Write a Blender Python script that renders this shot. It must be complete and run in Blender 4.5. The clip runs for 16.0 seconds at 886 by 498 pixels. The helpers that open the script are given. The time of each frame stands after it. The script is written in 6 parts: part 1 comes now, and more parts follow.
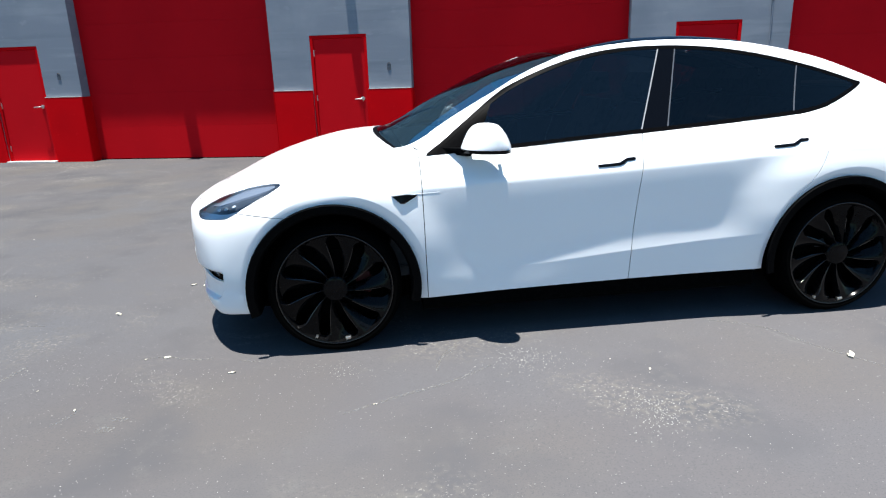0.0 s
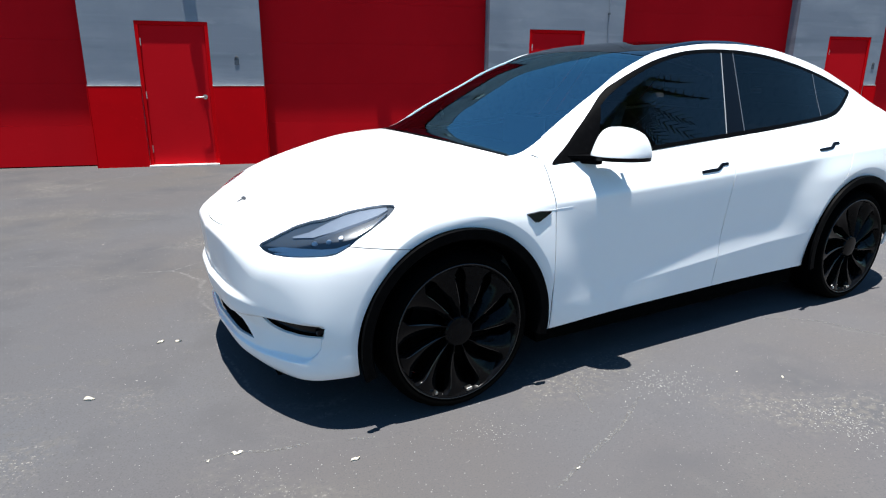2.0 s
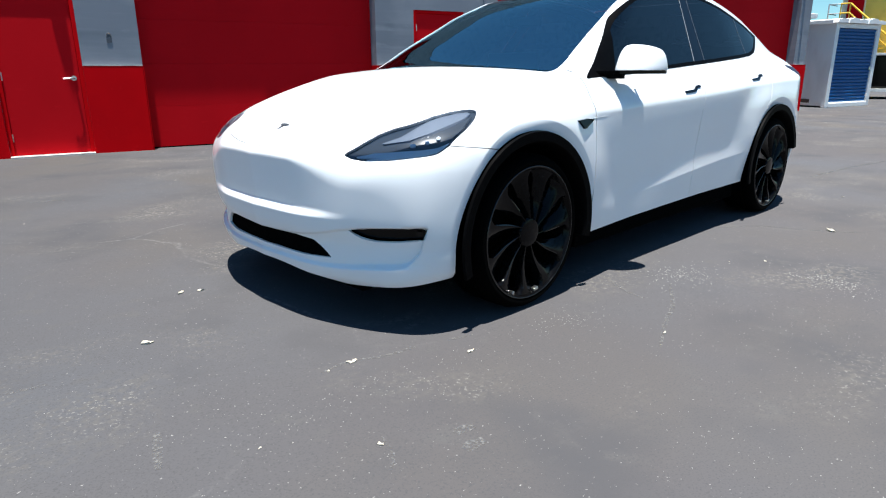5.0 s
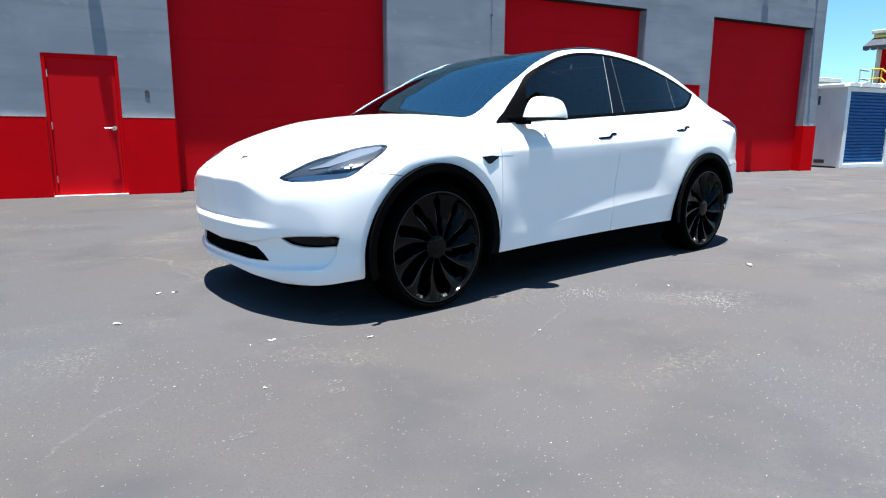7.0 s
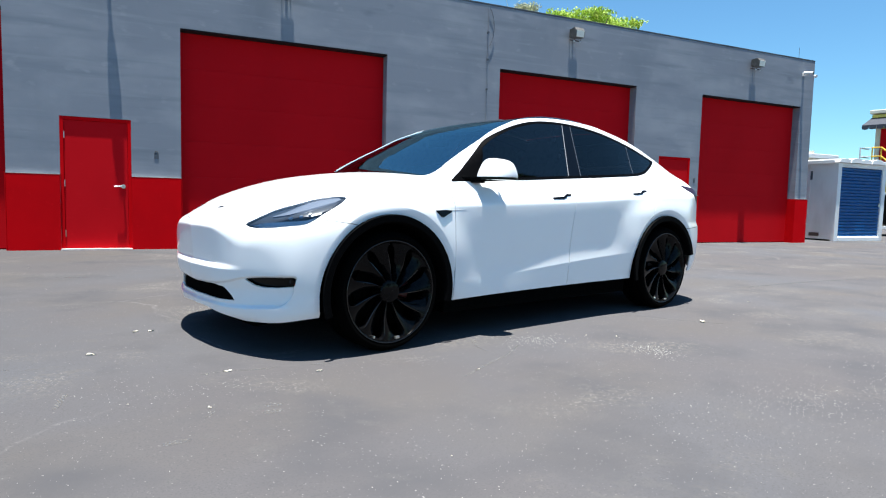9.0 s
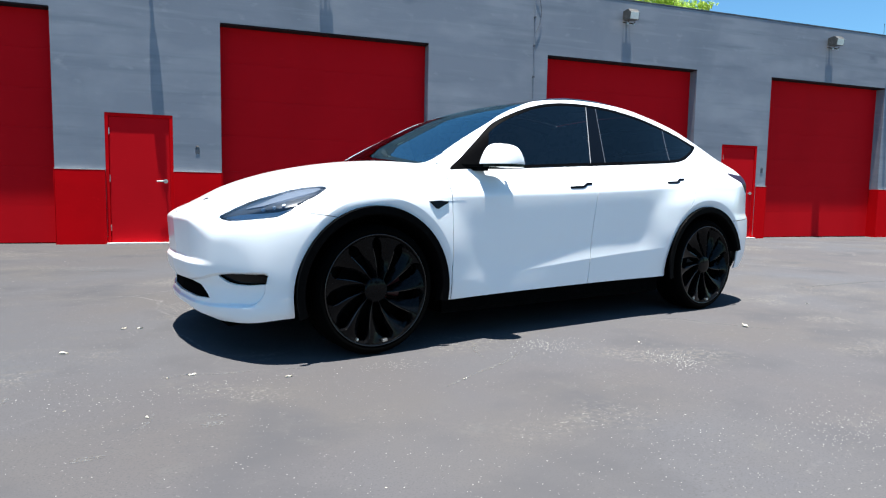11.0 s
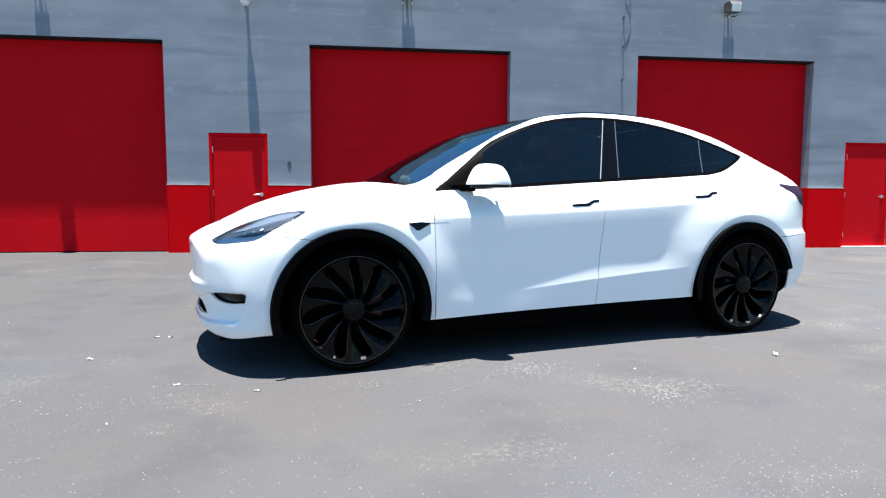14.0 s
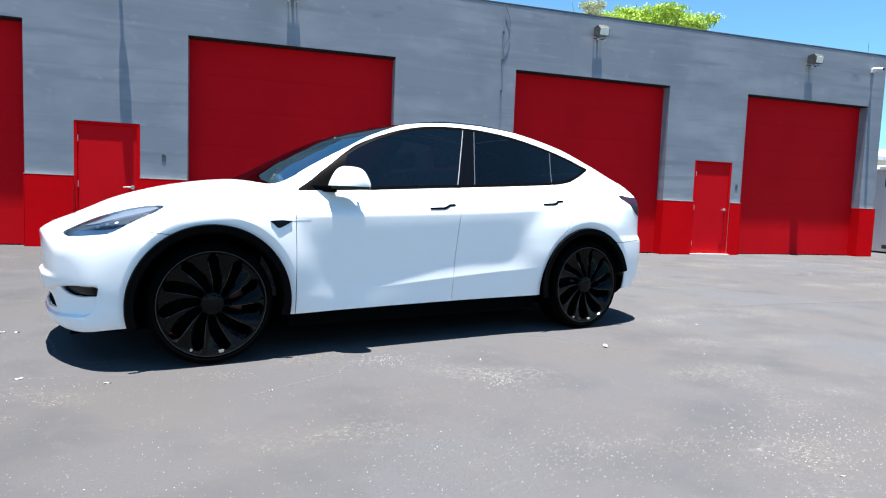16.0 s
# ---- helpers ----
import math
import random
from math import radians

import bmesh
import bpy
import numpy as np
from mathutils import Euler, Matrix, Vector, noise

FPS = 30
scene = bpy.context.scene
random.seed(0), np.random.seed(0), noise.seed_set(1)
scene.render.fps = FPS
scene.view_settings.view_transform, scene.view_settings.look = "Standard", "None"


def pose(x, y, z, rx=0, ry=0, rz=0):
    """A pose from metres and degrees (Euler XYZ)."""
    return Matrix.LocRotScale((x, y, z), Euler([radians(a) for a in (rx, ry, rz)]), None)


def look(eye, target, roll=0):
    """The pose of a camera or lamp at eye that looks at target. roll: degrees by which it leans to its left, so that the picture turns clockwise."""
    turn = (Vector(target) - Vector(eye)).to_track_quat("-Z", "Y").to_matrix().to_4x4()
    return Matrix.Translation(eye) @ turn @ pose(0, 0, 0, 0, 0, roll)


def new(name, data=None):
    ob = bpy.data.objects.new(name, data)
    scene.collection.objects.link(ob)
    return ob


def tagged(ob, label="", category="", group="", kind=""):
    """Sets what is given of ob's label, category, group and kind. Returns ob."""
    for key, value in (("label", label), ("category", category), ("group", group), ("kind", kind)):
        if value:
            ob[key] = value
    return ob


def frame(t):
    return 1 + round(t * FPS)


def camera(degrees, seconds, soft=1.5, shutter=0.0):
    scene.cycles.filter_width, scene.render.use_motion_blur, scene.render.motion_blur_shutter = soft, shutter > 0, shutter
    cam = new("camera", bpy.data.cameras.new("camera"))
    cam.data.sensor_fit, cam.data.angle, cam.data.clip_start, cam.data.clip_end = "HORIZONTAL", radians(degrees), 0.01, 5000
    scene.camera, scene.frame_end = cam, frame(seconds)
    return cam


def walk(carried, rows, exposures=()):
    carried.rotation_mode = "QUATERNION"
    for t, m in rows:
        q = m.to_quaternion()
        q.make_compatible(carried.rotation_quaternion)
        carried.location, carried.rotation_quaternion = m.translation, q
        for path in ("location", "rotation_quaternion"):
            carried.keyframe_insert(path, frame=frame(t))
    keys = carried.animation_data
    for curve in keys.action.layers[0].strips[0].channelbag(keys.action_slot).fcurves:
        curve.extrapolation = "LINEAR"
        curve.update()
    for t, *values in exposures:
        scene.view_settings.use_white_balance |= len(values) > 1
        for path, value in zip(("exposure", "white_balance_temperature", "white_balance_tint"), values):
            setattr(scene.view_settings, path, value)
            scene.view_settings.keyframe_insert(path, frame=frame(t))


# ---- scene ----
cam = camera(70.3, 16.0, soft=1.15)
PATH = [
    (0, (-0.008, -0.106, 1.466), (-0.244, 1.8, 0.91), -1.8),
    (0.5, (-0.463, 0.005, 1.433), (-0.555, 1.923, 0.874), -1.3),
    (1, (-0.865, 0.167, 1.435), (-0.798, 2.086, 0.873), -1.2),
    (1.5, (-1.264, 0.39, 1.438), (-0.974, 2.287, 0.877), -0.3),
    (2, (-1.675, 0.558, 1.442), (-1.181, 2.414, 0.885), 0.4),
    (2.5, (-2.045, 0.74, 1.443), (-1.317, 2.519, 0.89), 1.0),
    (3, (-2.409, 0.936, 1.427), (-1.479, 2.607, 0.841), 1.2),
    (3.2, (-2.532, 0.988, 1.401), (-1.56, 2.62, 0.776), 0.8),
    (3.5, (-2.661, 1.059, 1.353), (-1.652, 2.634, 0.645), 0.0),
    (3.7, (-2.709, 1.084, 1.298), (-1.685, 2.633, 0.555), -0.4),
    (5.8, (-2.663, 0.331, 0.997), (-1.77, 2.066, 0.561), 0.2),
    (6, (-2.657, 0.234, 0.985), (-1.773, 1.974, 0.551), 0.3),
    (6.5, (-2.564, 0.062, 0.987), (-1.693, 1.809, 0.552), 0.1),
    (7, (-2.427, -0.107, 0.98), (-1.56, 1.657, 0.61), 0.3),
    (7.5, (-2.401, -0.254, 0.949), (-1.52, 1.526, 0.711), 1.2),
    (8, (-2.406, -0.419, 0.992), (-1.521, 1.366, 0.822), 1.2),
    (8.5, (-2.347, -0.517, 0.963), (-1.481, 1.28, 0.814), 1.2),
    (9, (-2.254, -0.534, 0.904), (-1.409, 1.272, 0.748), 1.4),
    (9.2, (-2.227, -0.527, 0.901), (-1.389, 1.281, 0.741), 1.2),
    (11.5, (-1.583, -0.289, 0.883), (-0.983, 1.611, 0.703), 0.8),
    (12, (-1.45, -0.237, 0.887), (-0.919, 1.682, 0.706), 0.3),
    (12.5, (-1.32, -0.27, 0.953), (-0.945, 1.686, 0.773), 0.1),
    (13, (-1.209, -0.403, 0.999), (-0.898, 1.564, 0.823), 0.2),
    (13.5, (-1.067, -0.502, 1.019), (-0.779, 1.47, 0.844), 0.1),
    (14, (-0.923, -0.583, 1.002), (-0.665, 1.393, 0.829), 0.2),
    (14.5, (-0.769, -0.659, 1.001), (-0.561, 1.323, 0.837), 0.5),
    (15, (-0.705, -0.742, 1.023), (-0.391, 1.226, 0.856), 1.5),
    (15.5, (-0.73, -0.826, 1.023), (-0.24, 1.105, 0.853), 1.9),
    (16, (-0.77, -0.857, 1.009), (-0.18, 1.048, 0.848), 2.2),
]
EXPOSURE = [(t, s, 6350, 9) for t, s in ((0, 1.31), (1.0, 1.33), (2.0, 1.12), (3.0, 0.86), (3.7, 0.76), (6.0, 1.32), (7.2, 1.42), (8.5, 1.34), (9.0, 1.32), (12.0, 1.4), (13.0, 1.48), (14.5, 1.64), (16.0, 1.62))]
walk(cam, [(t, look(eye, target, roll)) for t, eye, target, roll in PATH], EXPOSURE)

# The sun stands almost overhead, leaning a little away from the facade.
SUN_X, SUN_Y = 0.045, 0.074
world = bpy.data.worlds.new("sky")
scene.world = world
world.use_nodes = True
wn = world.node_tree
sky = wn.nodes.new("ShaderNodeTexSky")
sky.sky_type, sky.sun_disc = "NISHITA", False
sky.sun_elevation = math.atan2(1, math.hypot(SUN_X, SUN_Y))
sky.sun_rotation = math.atan2(-SUN_X, -SUN_Y)
sky.air_density, sky.dust_density, sky.ozone_density = 1.0, 0.0, 1.2
wn.nodes["Background"].inputs["Strength"].default_value = 0.058
haze = wn.nodes.new("ShaderNodeMix")
haze.data_type, haze.blend_type = "RGBA", "MULTIPLY"
haze.inputs["Factor"].default_value = 1.0
haze.inputs["B"].default_value = (0.66, 1.03, 1.17, 1)
wn.links.new(sky.outputs["Color"], haze.inputs["A"])
wn.links.new(haze.outputs["Result"], wn.nodes["Background"].inputs["Color"])
sun = new("sun", bpy.data.lights.new("sun", "SUN"))
sun.data.energy, sun.data.angle, sun.data.color = 5.0, radians(0.53), (1.0, 0.96, 0.90)
sun.matrix_world = look((-SUN_X * 30, -SUN_Y * 30, 30), (0, 0, 0))


# ---- materials ----
def material(name, base, rough=0.6, metal=0.0, vary=(), bump=(), coat=0.0, spec=0.5, emit=None, ior=1.45):
    """vary: rows of (scale, detail, colour, low, high, stretch): a noise in metres that mixes a colour in, broken up by a finer grain where its scale, low and high are given. bump: rows of (scale, detail, height)."""
    m = bpy.data.materials.new(name)
    m.use_nodes = True
    nt = m.node_tree
    bsdf = nt.nodes["Principled BSDF"]
    bsdf.inputs["Roughness"].default_value = rough
    bsdf.inputs["Metallic"].default_value = metal
    bsdf.inputs["IOR"].default_value = ior
    bsdf.inputs["Coat Weight"].default_value = coat
    bsdf.inputs["Coat Roughness"].default_value = 0.03
    bsdf.inputs["Specular IOR Level"].default_value = spec
    where = nt.nodes.new("ShaderNodeTexCoord").outputs["Object"]
    bsdf.inputs["Base Color"].default_value = (*base, 1)
    link = None
    for scale, detail, colour, low, high, stretch, *grain in vary:
        vec = nt.nodes.new("ShaderNodeMapping")
        vec.inputs["Scale"].default_value = stretch
        vec.inputs["Location"].default_value = (scale * 0.37, detail, scale * 0.11)
        nt.links.new(where, vec.inputs["Vector"])
        tex = nt.nodes.new("ShaderNodeTexNoise")
        tex.inputs["Scale"].default_value, tex.inputs["Detail"].default_value = scale, detail
        nt.links.new(vec.outputs["Vector"], tex.inputs["Vector"])
        ramp = nt.nodes.new("ShaderNodeMapRange")
        ramp.inputs["From Min"].default_value, ramp.inputs["From Max"].default_value = low, high
        nt.links.new(tex.outputs["Fac"], ramp.inputs["Value"])
        mix = nt.nodes.new("ShaderNodeMix")
        mix.data_type = "RGBA"
        mix.inputs["A"].default_value, mix.inputs["B"].default_value = (*base, 1), (*colour, 1)
        factor = ramp.outputs["Result"]
        if grain:
            fine, edge, both = nt.nodes.new("ShaderNodeTexNoise"), nt.nodes.new("ShaderNodeMapRange"), nt.nodes.new("ShaderNodeMath")
            fine.inputs["Scale"].default_value, fine.inputs["Detail"].default_value = grain[0], 4
            nt.links.new(where, fine.inputs["Vector"])
            edge.inputs["From Min"].default_value, edge.inputs["From Max"].default_value = grain[1:]
            nt.links.new(fine.outputs["Fac"], edge.inputs["Value"])
            both.operation = "MULTIPLY"
            nt.links.new(factor, both.inputs[0])
            nt.links.new(edge.outputs["Result"], both.inputs[1])
            factor = both.outputs["Value"]
        nt.links.new(factor, mix.inputs["Factor"])
        if link:
            nt.links.new(link, mix.inputs["A"])
        link = mix.outputs["Result"]
    if link:
        nt.links.new(link, bsdf.inputs["Base Color"])
    normal = None
    for scale, detail, height in bump:
        tex = nt.nodes.new("ShaderNodeTexNoise")
        tex.inputs["Scale"].default_value, tex.inputs["Detail"].default_value = scale, detail
        nt.links.new(where, tex.inputs["Vector"])
        b = nt.nodes.new("ShaderNodeBump")
        b.inputs["Strength"].default_value, b.inputs["Distance"].default_value = 1.0, height
        nt.links.new(tex.outputs["Fac"], b.inputs["Height"])
        if normal:
            nt.links.new(normal, b.inputs["Normal"])
        normal = b.outputs["Normal"]
    if normal:
        nt.links.new(normal, bsdf.inputs["Normal"])
    if emit:
        bsdf.inputs["Emission Color"].default_value = (*emit[:3], 1)
        bsdf.inputs["Emission Strength"].default_value = emit[3]
    return m


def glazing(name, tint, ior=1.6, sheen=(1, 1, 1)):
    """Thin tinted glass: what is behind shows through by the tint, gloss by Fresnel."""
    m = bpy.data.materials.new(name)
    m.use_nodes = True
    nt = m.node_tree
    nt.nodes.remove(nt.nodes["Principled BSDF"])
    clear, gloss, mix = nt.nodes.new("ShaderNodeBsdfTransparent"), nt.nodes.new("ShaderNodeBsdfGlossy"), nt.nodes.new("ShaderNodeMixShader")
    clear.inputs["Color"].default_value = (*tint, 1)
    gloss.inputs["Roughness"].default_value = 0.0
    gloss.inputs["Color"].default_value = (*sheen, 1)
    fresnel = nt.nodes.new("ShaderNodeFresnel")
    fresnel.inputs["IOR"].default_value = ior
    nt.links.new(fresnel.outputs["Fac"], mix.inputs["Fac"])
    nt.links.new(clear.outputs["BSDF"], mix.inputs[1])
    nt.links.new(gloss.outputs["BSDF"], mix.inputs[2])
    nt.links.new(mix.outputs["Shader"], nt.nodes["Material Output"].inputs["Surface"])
    return m


ONE = (1, 1, 1)
ASPHALT = material("asphalt", (0.0945, 0.0905, 0.0915), 0.9, vary=(
    (0.35, 4, (0.096, 0.099, 0.106), 0.42, 0.66, ONE), (0.55, 5, (0.100, 0.094, 0.089), 0.47, 0.66, ONE), (1.7, 6, (0.077, 0.077, 0.081), 0.50, 0.72, ONE), (7.0, 6, (0.102, 0.100, 0.098), 0.60, 0.78, ONE),
    (150.0, 3, (0.080, 0.079, 0.081), 0.52, 0.68, ONE), (95.0, 2, (0.24, 0.235, 0.225), 0.71, 0.76, ONE),
    (0.9, 3, (0.124, 0.118, 0.107), 0.54, 0.70, (1, 1.3, 1), 30.0, 0.45, 0.65), (0.9, 3, (0.30, 0.288, 0.262), 0.56, 0.70, (1, 1.3, 1), 75.0, 0.60, 0.69)),
    bump=((180, 3, 0.0009), (6, 4, 0.004)), spec=0.0)


def scuffs(m, scale, width, colour, strength):
    """Thin pale scraped lines that wander over a surface and break off."""
    nt = m.node_tree
    bsdf = nt.nodes["Principled BSDF"]
    before = bsdf.inputs["Base Color"].links[0].from_socket
    where = nt.nodes.new("ShaderNodeTexCoord").outputs["Object"]
    bend, shift = nt.nodes.new("ShaderNodeTexNoise"), nt.nodes.new("ShaderNodeVectorMath")
    bend.inputs["Scale"].default_value, bend.inputs["Detail"].default_value = scale * 1.6, 3
    shift.operation = "MULTIPLY_ADD"
    shift.inputs[1].default_value = (1.1, 1.1, 0)
    nt.links.new(where, bend.inputs["Vector"])
    nt.links.new(bend.outputs["Color"], shift.inputs[0])
    nt.links.new(where, shift.inputs[2])
    cells = nt.nodes.new("ShaderNodeTexVoronoi")
    cells.feature = "DISTANCE_TO_EDGE"
    cells.inputs["Scale"].default_value = scale
    nt.links.new(shift.outputs["Vector"], cells.inputs["Vector"])
    value = None
    for source, low, high, out in ((cells.outputs["Distance"], 0.0, width, (strength, 0.0)), (0.7, 0.52, 0.62, (0.0, 1.0)), (45.0, 0.40, 0.62, (0.0, 1.0))):
        if isinstance(source, float):
            tex = nt.nodes.new("ShaderNodeTexNoise")
            tex.inputs["Scale"].default_value, tex.inputs["Detail"].default_value = source, 4
            nt.links.new(where, tex.inputs["Vector"])
            source = tex.outputs["Fac"]
        ramp = nt.nodes.new("ShaderNodeMapRange")
        ramp.inputs["From Min"].default_value, ramp.inputs["From Max"].default_value = low, high
        ramp.inputs["To Min"].default_value, ramp.inputs["To Max"].default_value = out
        nt.links.new(source, ramp.inputs["Value"])
        if value:
            both = nt.nodes.new("ShaderNodeMath")
            both.operation = "MULTIPLY"
            nt.links.new(value, both.inputs[0])
            nt.links.new(ramp.outputs["Result"], both.inputs[1])
            value = both.outputs["Value"]
        else:
            value = ramp.outputs["Result"]
    mix = nt.nodes.new("ShaderNodeMix")
    mix.data_type = "RGBA"
    mix.inputs["B"].default_value = (*colour, 1)
    nt.links.new(value, mix.inputs["Factor"])
    nt.links.new(before, mix.inputs["A"])
    nt.links.new(mix.outputs["Result"], bsdf.inputs["Base Color"])


def worn_through(m, scale, low, high):
    """Lets the ground show between the specks of a thin mark."""
    nt = m.node_tree
    clear, mix, tex, ramp = (nt.nodes.new(k) for k in ("ShaderNodeBsdfTransparent", "ShaderNodeMixShader", "ShaderNodeTexNoise", "ShaderNodeMapRange"))
    tex.inputs["Scale"].default_value, tex.inputs["Detail"].default_value = scale, 4
    ramp.inputs["From Min"].default_value, ramp.inputs["From Max"].default_value = low, high
    nt.links.new(nt.nodes.new("ShaderNodeTexCoord").outputs["Object"], tex.inputs["Vector"])
    nt.links.new(tex.outputs["Fac"], ramp.inputs["Value"])
    nt.links.new(ramp.outputs["Result"], mix.inputs["Fac"])
    nt.links.new(clear.outputs["BSDF"], mix.inputs[1])
    nt.links.new(nt.nodes["Principled BSDF"].outputs["BSDF"], mix.inputs[2])
    nt.links.new(mix.outputs["Shader"], nt.nodes["Material Output"].inputs["Surface"])


def falloff_across(m, west, east, x0, x1):
    """Brightness falloff put into the colour: darker west runs unevenly into paler east."""
    nt = m.node_tree
    bsdf = nt.nodes["Principled BSDF"]
    before = bsdf.inputs["Base Color"].links[0].from_socket
    where = nt.nodes.new("ShaderNodeTexCoord").outputs["Object"]
    split, tex, shift, ramp, tone, mix = (nt.nodes.new(k) for k in ("ShaderNodeSeparateXYZ", "ShaderNodeTexNoise", "ShaderNodeMath", "ShaderNodeMapRange", "ShaderNodeMix", "ShaderNodeMix"))
    tex.inputs["Scale"].default_value, tex.inputs["Detail"].default_value = 0.6, 5
    shift.operation = "MULTIPLY_ADD"
    shift.inputs[1].default_value = 3.0
    ramp.inputs["From Min"].default_value, ramp.inputs["From Max"].default_value = x0 + 1.5, x1 + 1.5
    tone.data_type = mix.data_type = "RGBA"
    mix.blend_type = "MULTIPLY"
    mix.inputs["Factor"].default_value = 1.0
    tone.inputs["A"].default_value, tone.inputs["B"].default_value = (*west, 1), (*east, 1)
    nt.links.new(where, split.inputs["Vector"])
    nt.links.new(where, tex.inputs["Vector"])
    nt.links.new(tex.outputs["Fac"], shift.inputs[0])
    nt.links.new(split.outputs["X"], shift.inputs[2])
    nt.links.new(shift.outputs["Value"], ramp.inputs["Value"])
    nt.links.new(ramp.outputs["Result"], tone.inputs["Factor"])
    nt.links.new(before, mix.inputs["A"])
    nt.links.new(tone.outputs["Result"], mix.inputs["B"])
    nt.links.new(mix.outputs["Result"], bsdf.inputs["Base Color"])


falloff_across(ASPHALT, (0.89, 0.88, 0.88), (1.09, 1.085, 1.10), -3.5, 3.0)
scuffs(ASPHALT, 0.42, 0.006, (0.22, 0.215, 0.205), 0.45)
STUCCO = material("grey_stucco_paint", (0.215, 0.238, 0.275), 0.8, vary=(
    (0.8, 5, (0.275, 0.298, 0.332), 0.45, 0.7, (1, 1, 2.2)), (0.5, 4, (0.175, 0.20, 0.235), 0.55, 0.75, (1.6, 1, 1)), (1.5, 6, (0.182, 0.207, 0.240), 0.52, 0.72, (0.3, 1, 3.2)), (1.1, 3, (0.125, 0.148, 0.185), 0.66, 0.76, (0.6, 1, 1.6)), (2.6, 6, (0.248, 0.275, 0.308), 0.56, 0.74, (0.25, 1, 4.0)), (3.5, 6, (0.285, 0.31, 0.342), 0.62, 0.8, (1, 1, 2))),
    bump=((30, 4, 0.0006), (3, 3, 0.002)), spec=0.2)
RED_WALL = material("red_wall_paint", (0.58, 0.0025, 0.006), 0.8, vary=(
    (1.2, 5, (0.52, 0.0025, 0.006), 0.45, 0.7, ONE), (14, 4, (0.62, 0.008, 0.012), 0.62, 0.8, ONE)), bump=((30, 4, 0.0008), (3, 3, 0.002)), spec=0.03)
RED_DOOR = material("red_door_paint", (0.55, 0.0055, 0.011), 0.65, vary=(
    (0.9, 4, (0.50, 0.005, 0.010), 0.45, 0.7, (1, 1, 0.5)), (5, 5, (0.60, 0.009, 0.015), 0.62, 0.8, (1, 1, 4))), bump=((60, 3, 0.0008),), spec=0.04)
COPING = material("dark_metal_coping", (0.06, 0.07, 0.08), 0.5, 0.4, vary=((3, 4, (0.12, 0.13, 0.14), 0.5, 0.7, ONE),))
ROOFING = material("pale_roof_membrane", (0.5, 0.5, 0.48), 0.9, vary=((1, 5, (0.35, 0.35, 0.34), 0.45, 0.7, ONE),))
CONCRETE = material("pale_concrete", (0.52, 0.51, 0.48), 0.85, vary=((8, 5, (0.36, 0.35, 0.33), 0.5, 0.7, ONE),), bump=((60, 4, 0.003),))
STEEL = material("brushed_steel", (0.62, 0.61, 0.58), 0.28, 1.0, vary=((40, 3, (0.45, 0.45, 0.44), 0.5, 0.7, (1, 1, 6)),))
DARK_STEEL = material("dark_steel", (0.10, 0.09, 0.08), 0.55, 0.7, vary=((20, 4, (0.20, 0.16, 0.12), 0.55, 0.75, ONE),))
LAMP_HOUSING = material("bronze_lamp_housing", (0.10, 0.095, 0.085), 0.5, 0.3, vary=((30, 4, (0.2, 0.19, 0.17), 0.5, 0.7, ONE),))
LAMP_LENS = material("frosted_lamp_glass", (0.85, 0.82, 0.72), 0.2, vary=((30, 3, (0.74, 0.70, 0.6), 0.5, 0.7, ONE),))
WHITE_PLASTIC = material("white_plastic", (0.78, 0.78, 0.76), 0.4, vary=((20, 3, (0.7, 0.69, 0.66), 0.5, 0.7, ONE),))
HEAD_STRIP = material("dark_head_strip", (0.018, 0.016, 0.017), 0.7, vary=((9, 4, (0.05, 0.02, 0.02), 0.55, 0.75, (1, 1, 1)),), spec=0.1)
GREY_BOX = material("grey_box", (0.07, 0.08, 0.095), 0.6, vary=((30, 3, (0.14, 0.16, 0.19), 0.5, 0.7, ONE),))
CONTAINER = material("white_container_paint", (0.80, 0.81, 0.80), 0.55, vary=((2, 5, (0.70, 0.70, 0.68), 0.5, 0.72, (1, 1, 0.4)), (12, 5, (0.5, 0.44, 0.36), 0.73, 0.82, ONE)), bump=((9, 2, 0.0008),))
BLUE_SLAT = material("blue_roller_slat", (0.003, 0.080, 0.25), 0.45, 0.0, vary=((6, 4, (0.004, 0.09, 0.28), 0.5, 0.7, (1, 1, 3)),), spec=0.25)
YELLOW = material("yellow_wall_paint", (0.76, 0.62, 0.14), 0.75, vary=((1.5, 4, (0.66, 0.53, 0.12), 0.5, 0.7, ONE),), bump=((20, 3, 0.004),))
CREAM = material("cream_trim_paint", (0.78, 0.72, 0.58), 0.7, vary=((3, 4, (0.68, 0.62, 0.5), 0.5, 0.7, ONE),))
RAIL_YELLOW = material("yellow_rail_paint", (0.80, 0.50, 0.04), 0.45, vary=((10, 4, (0.6, 0.36, 0.03), 0.55, 0.75, ONE),))
AWNING = material("dark_awning_cloth", (0.045, 0.05, 0.065), 0.85, vary=((10, 4, (0.08, 0.085, 0.1), 0.5, 0.7, ONE),))
BARK = material("bark", (0.16, 0.12, 0.085), 0.9, vary=((12, 5, (0.08, 0.06, 0.045), 0.45, 0.65, (1, 1, 0.3)),), bump=((25, 4, 0.02),))
LEAF = material("bright_green_leaf", (0.34, 0.50, 0.05), 0.55, vary=((2.5, 4, (0.46, 0.58, 0.08), 0.42, 0.6, ONE), (9, 3, (0.16, 0.28, 0.03), 0.6, 0.75, ONE)))
PALE_TWIG = material("pale_dry_twig", (0.42, 0.44, 0.27), 0.8, vary=((5, 3, (0.30, 0.32, 0.2), 0.5, 0.7, ONE),))
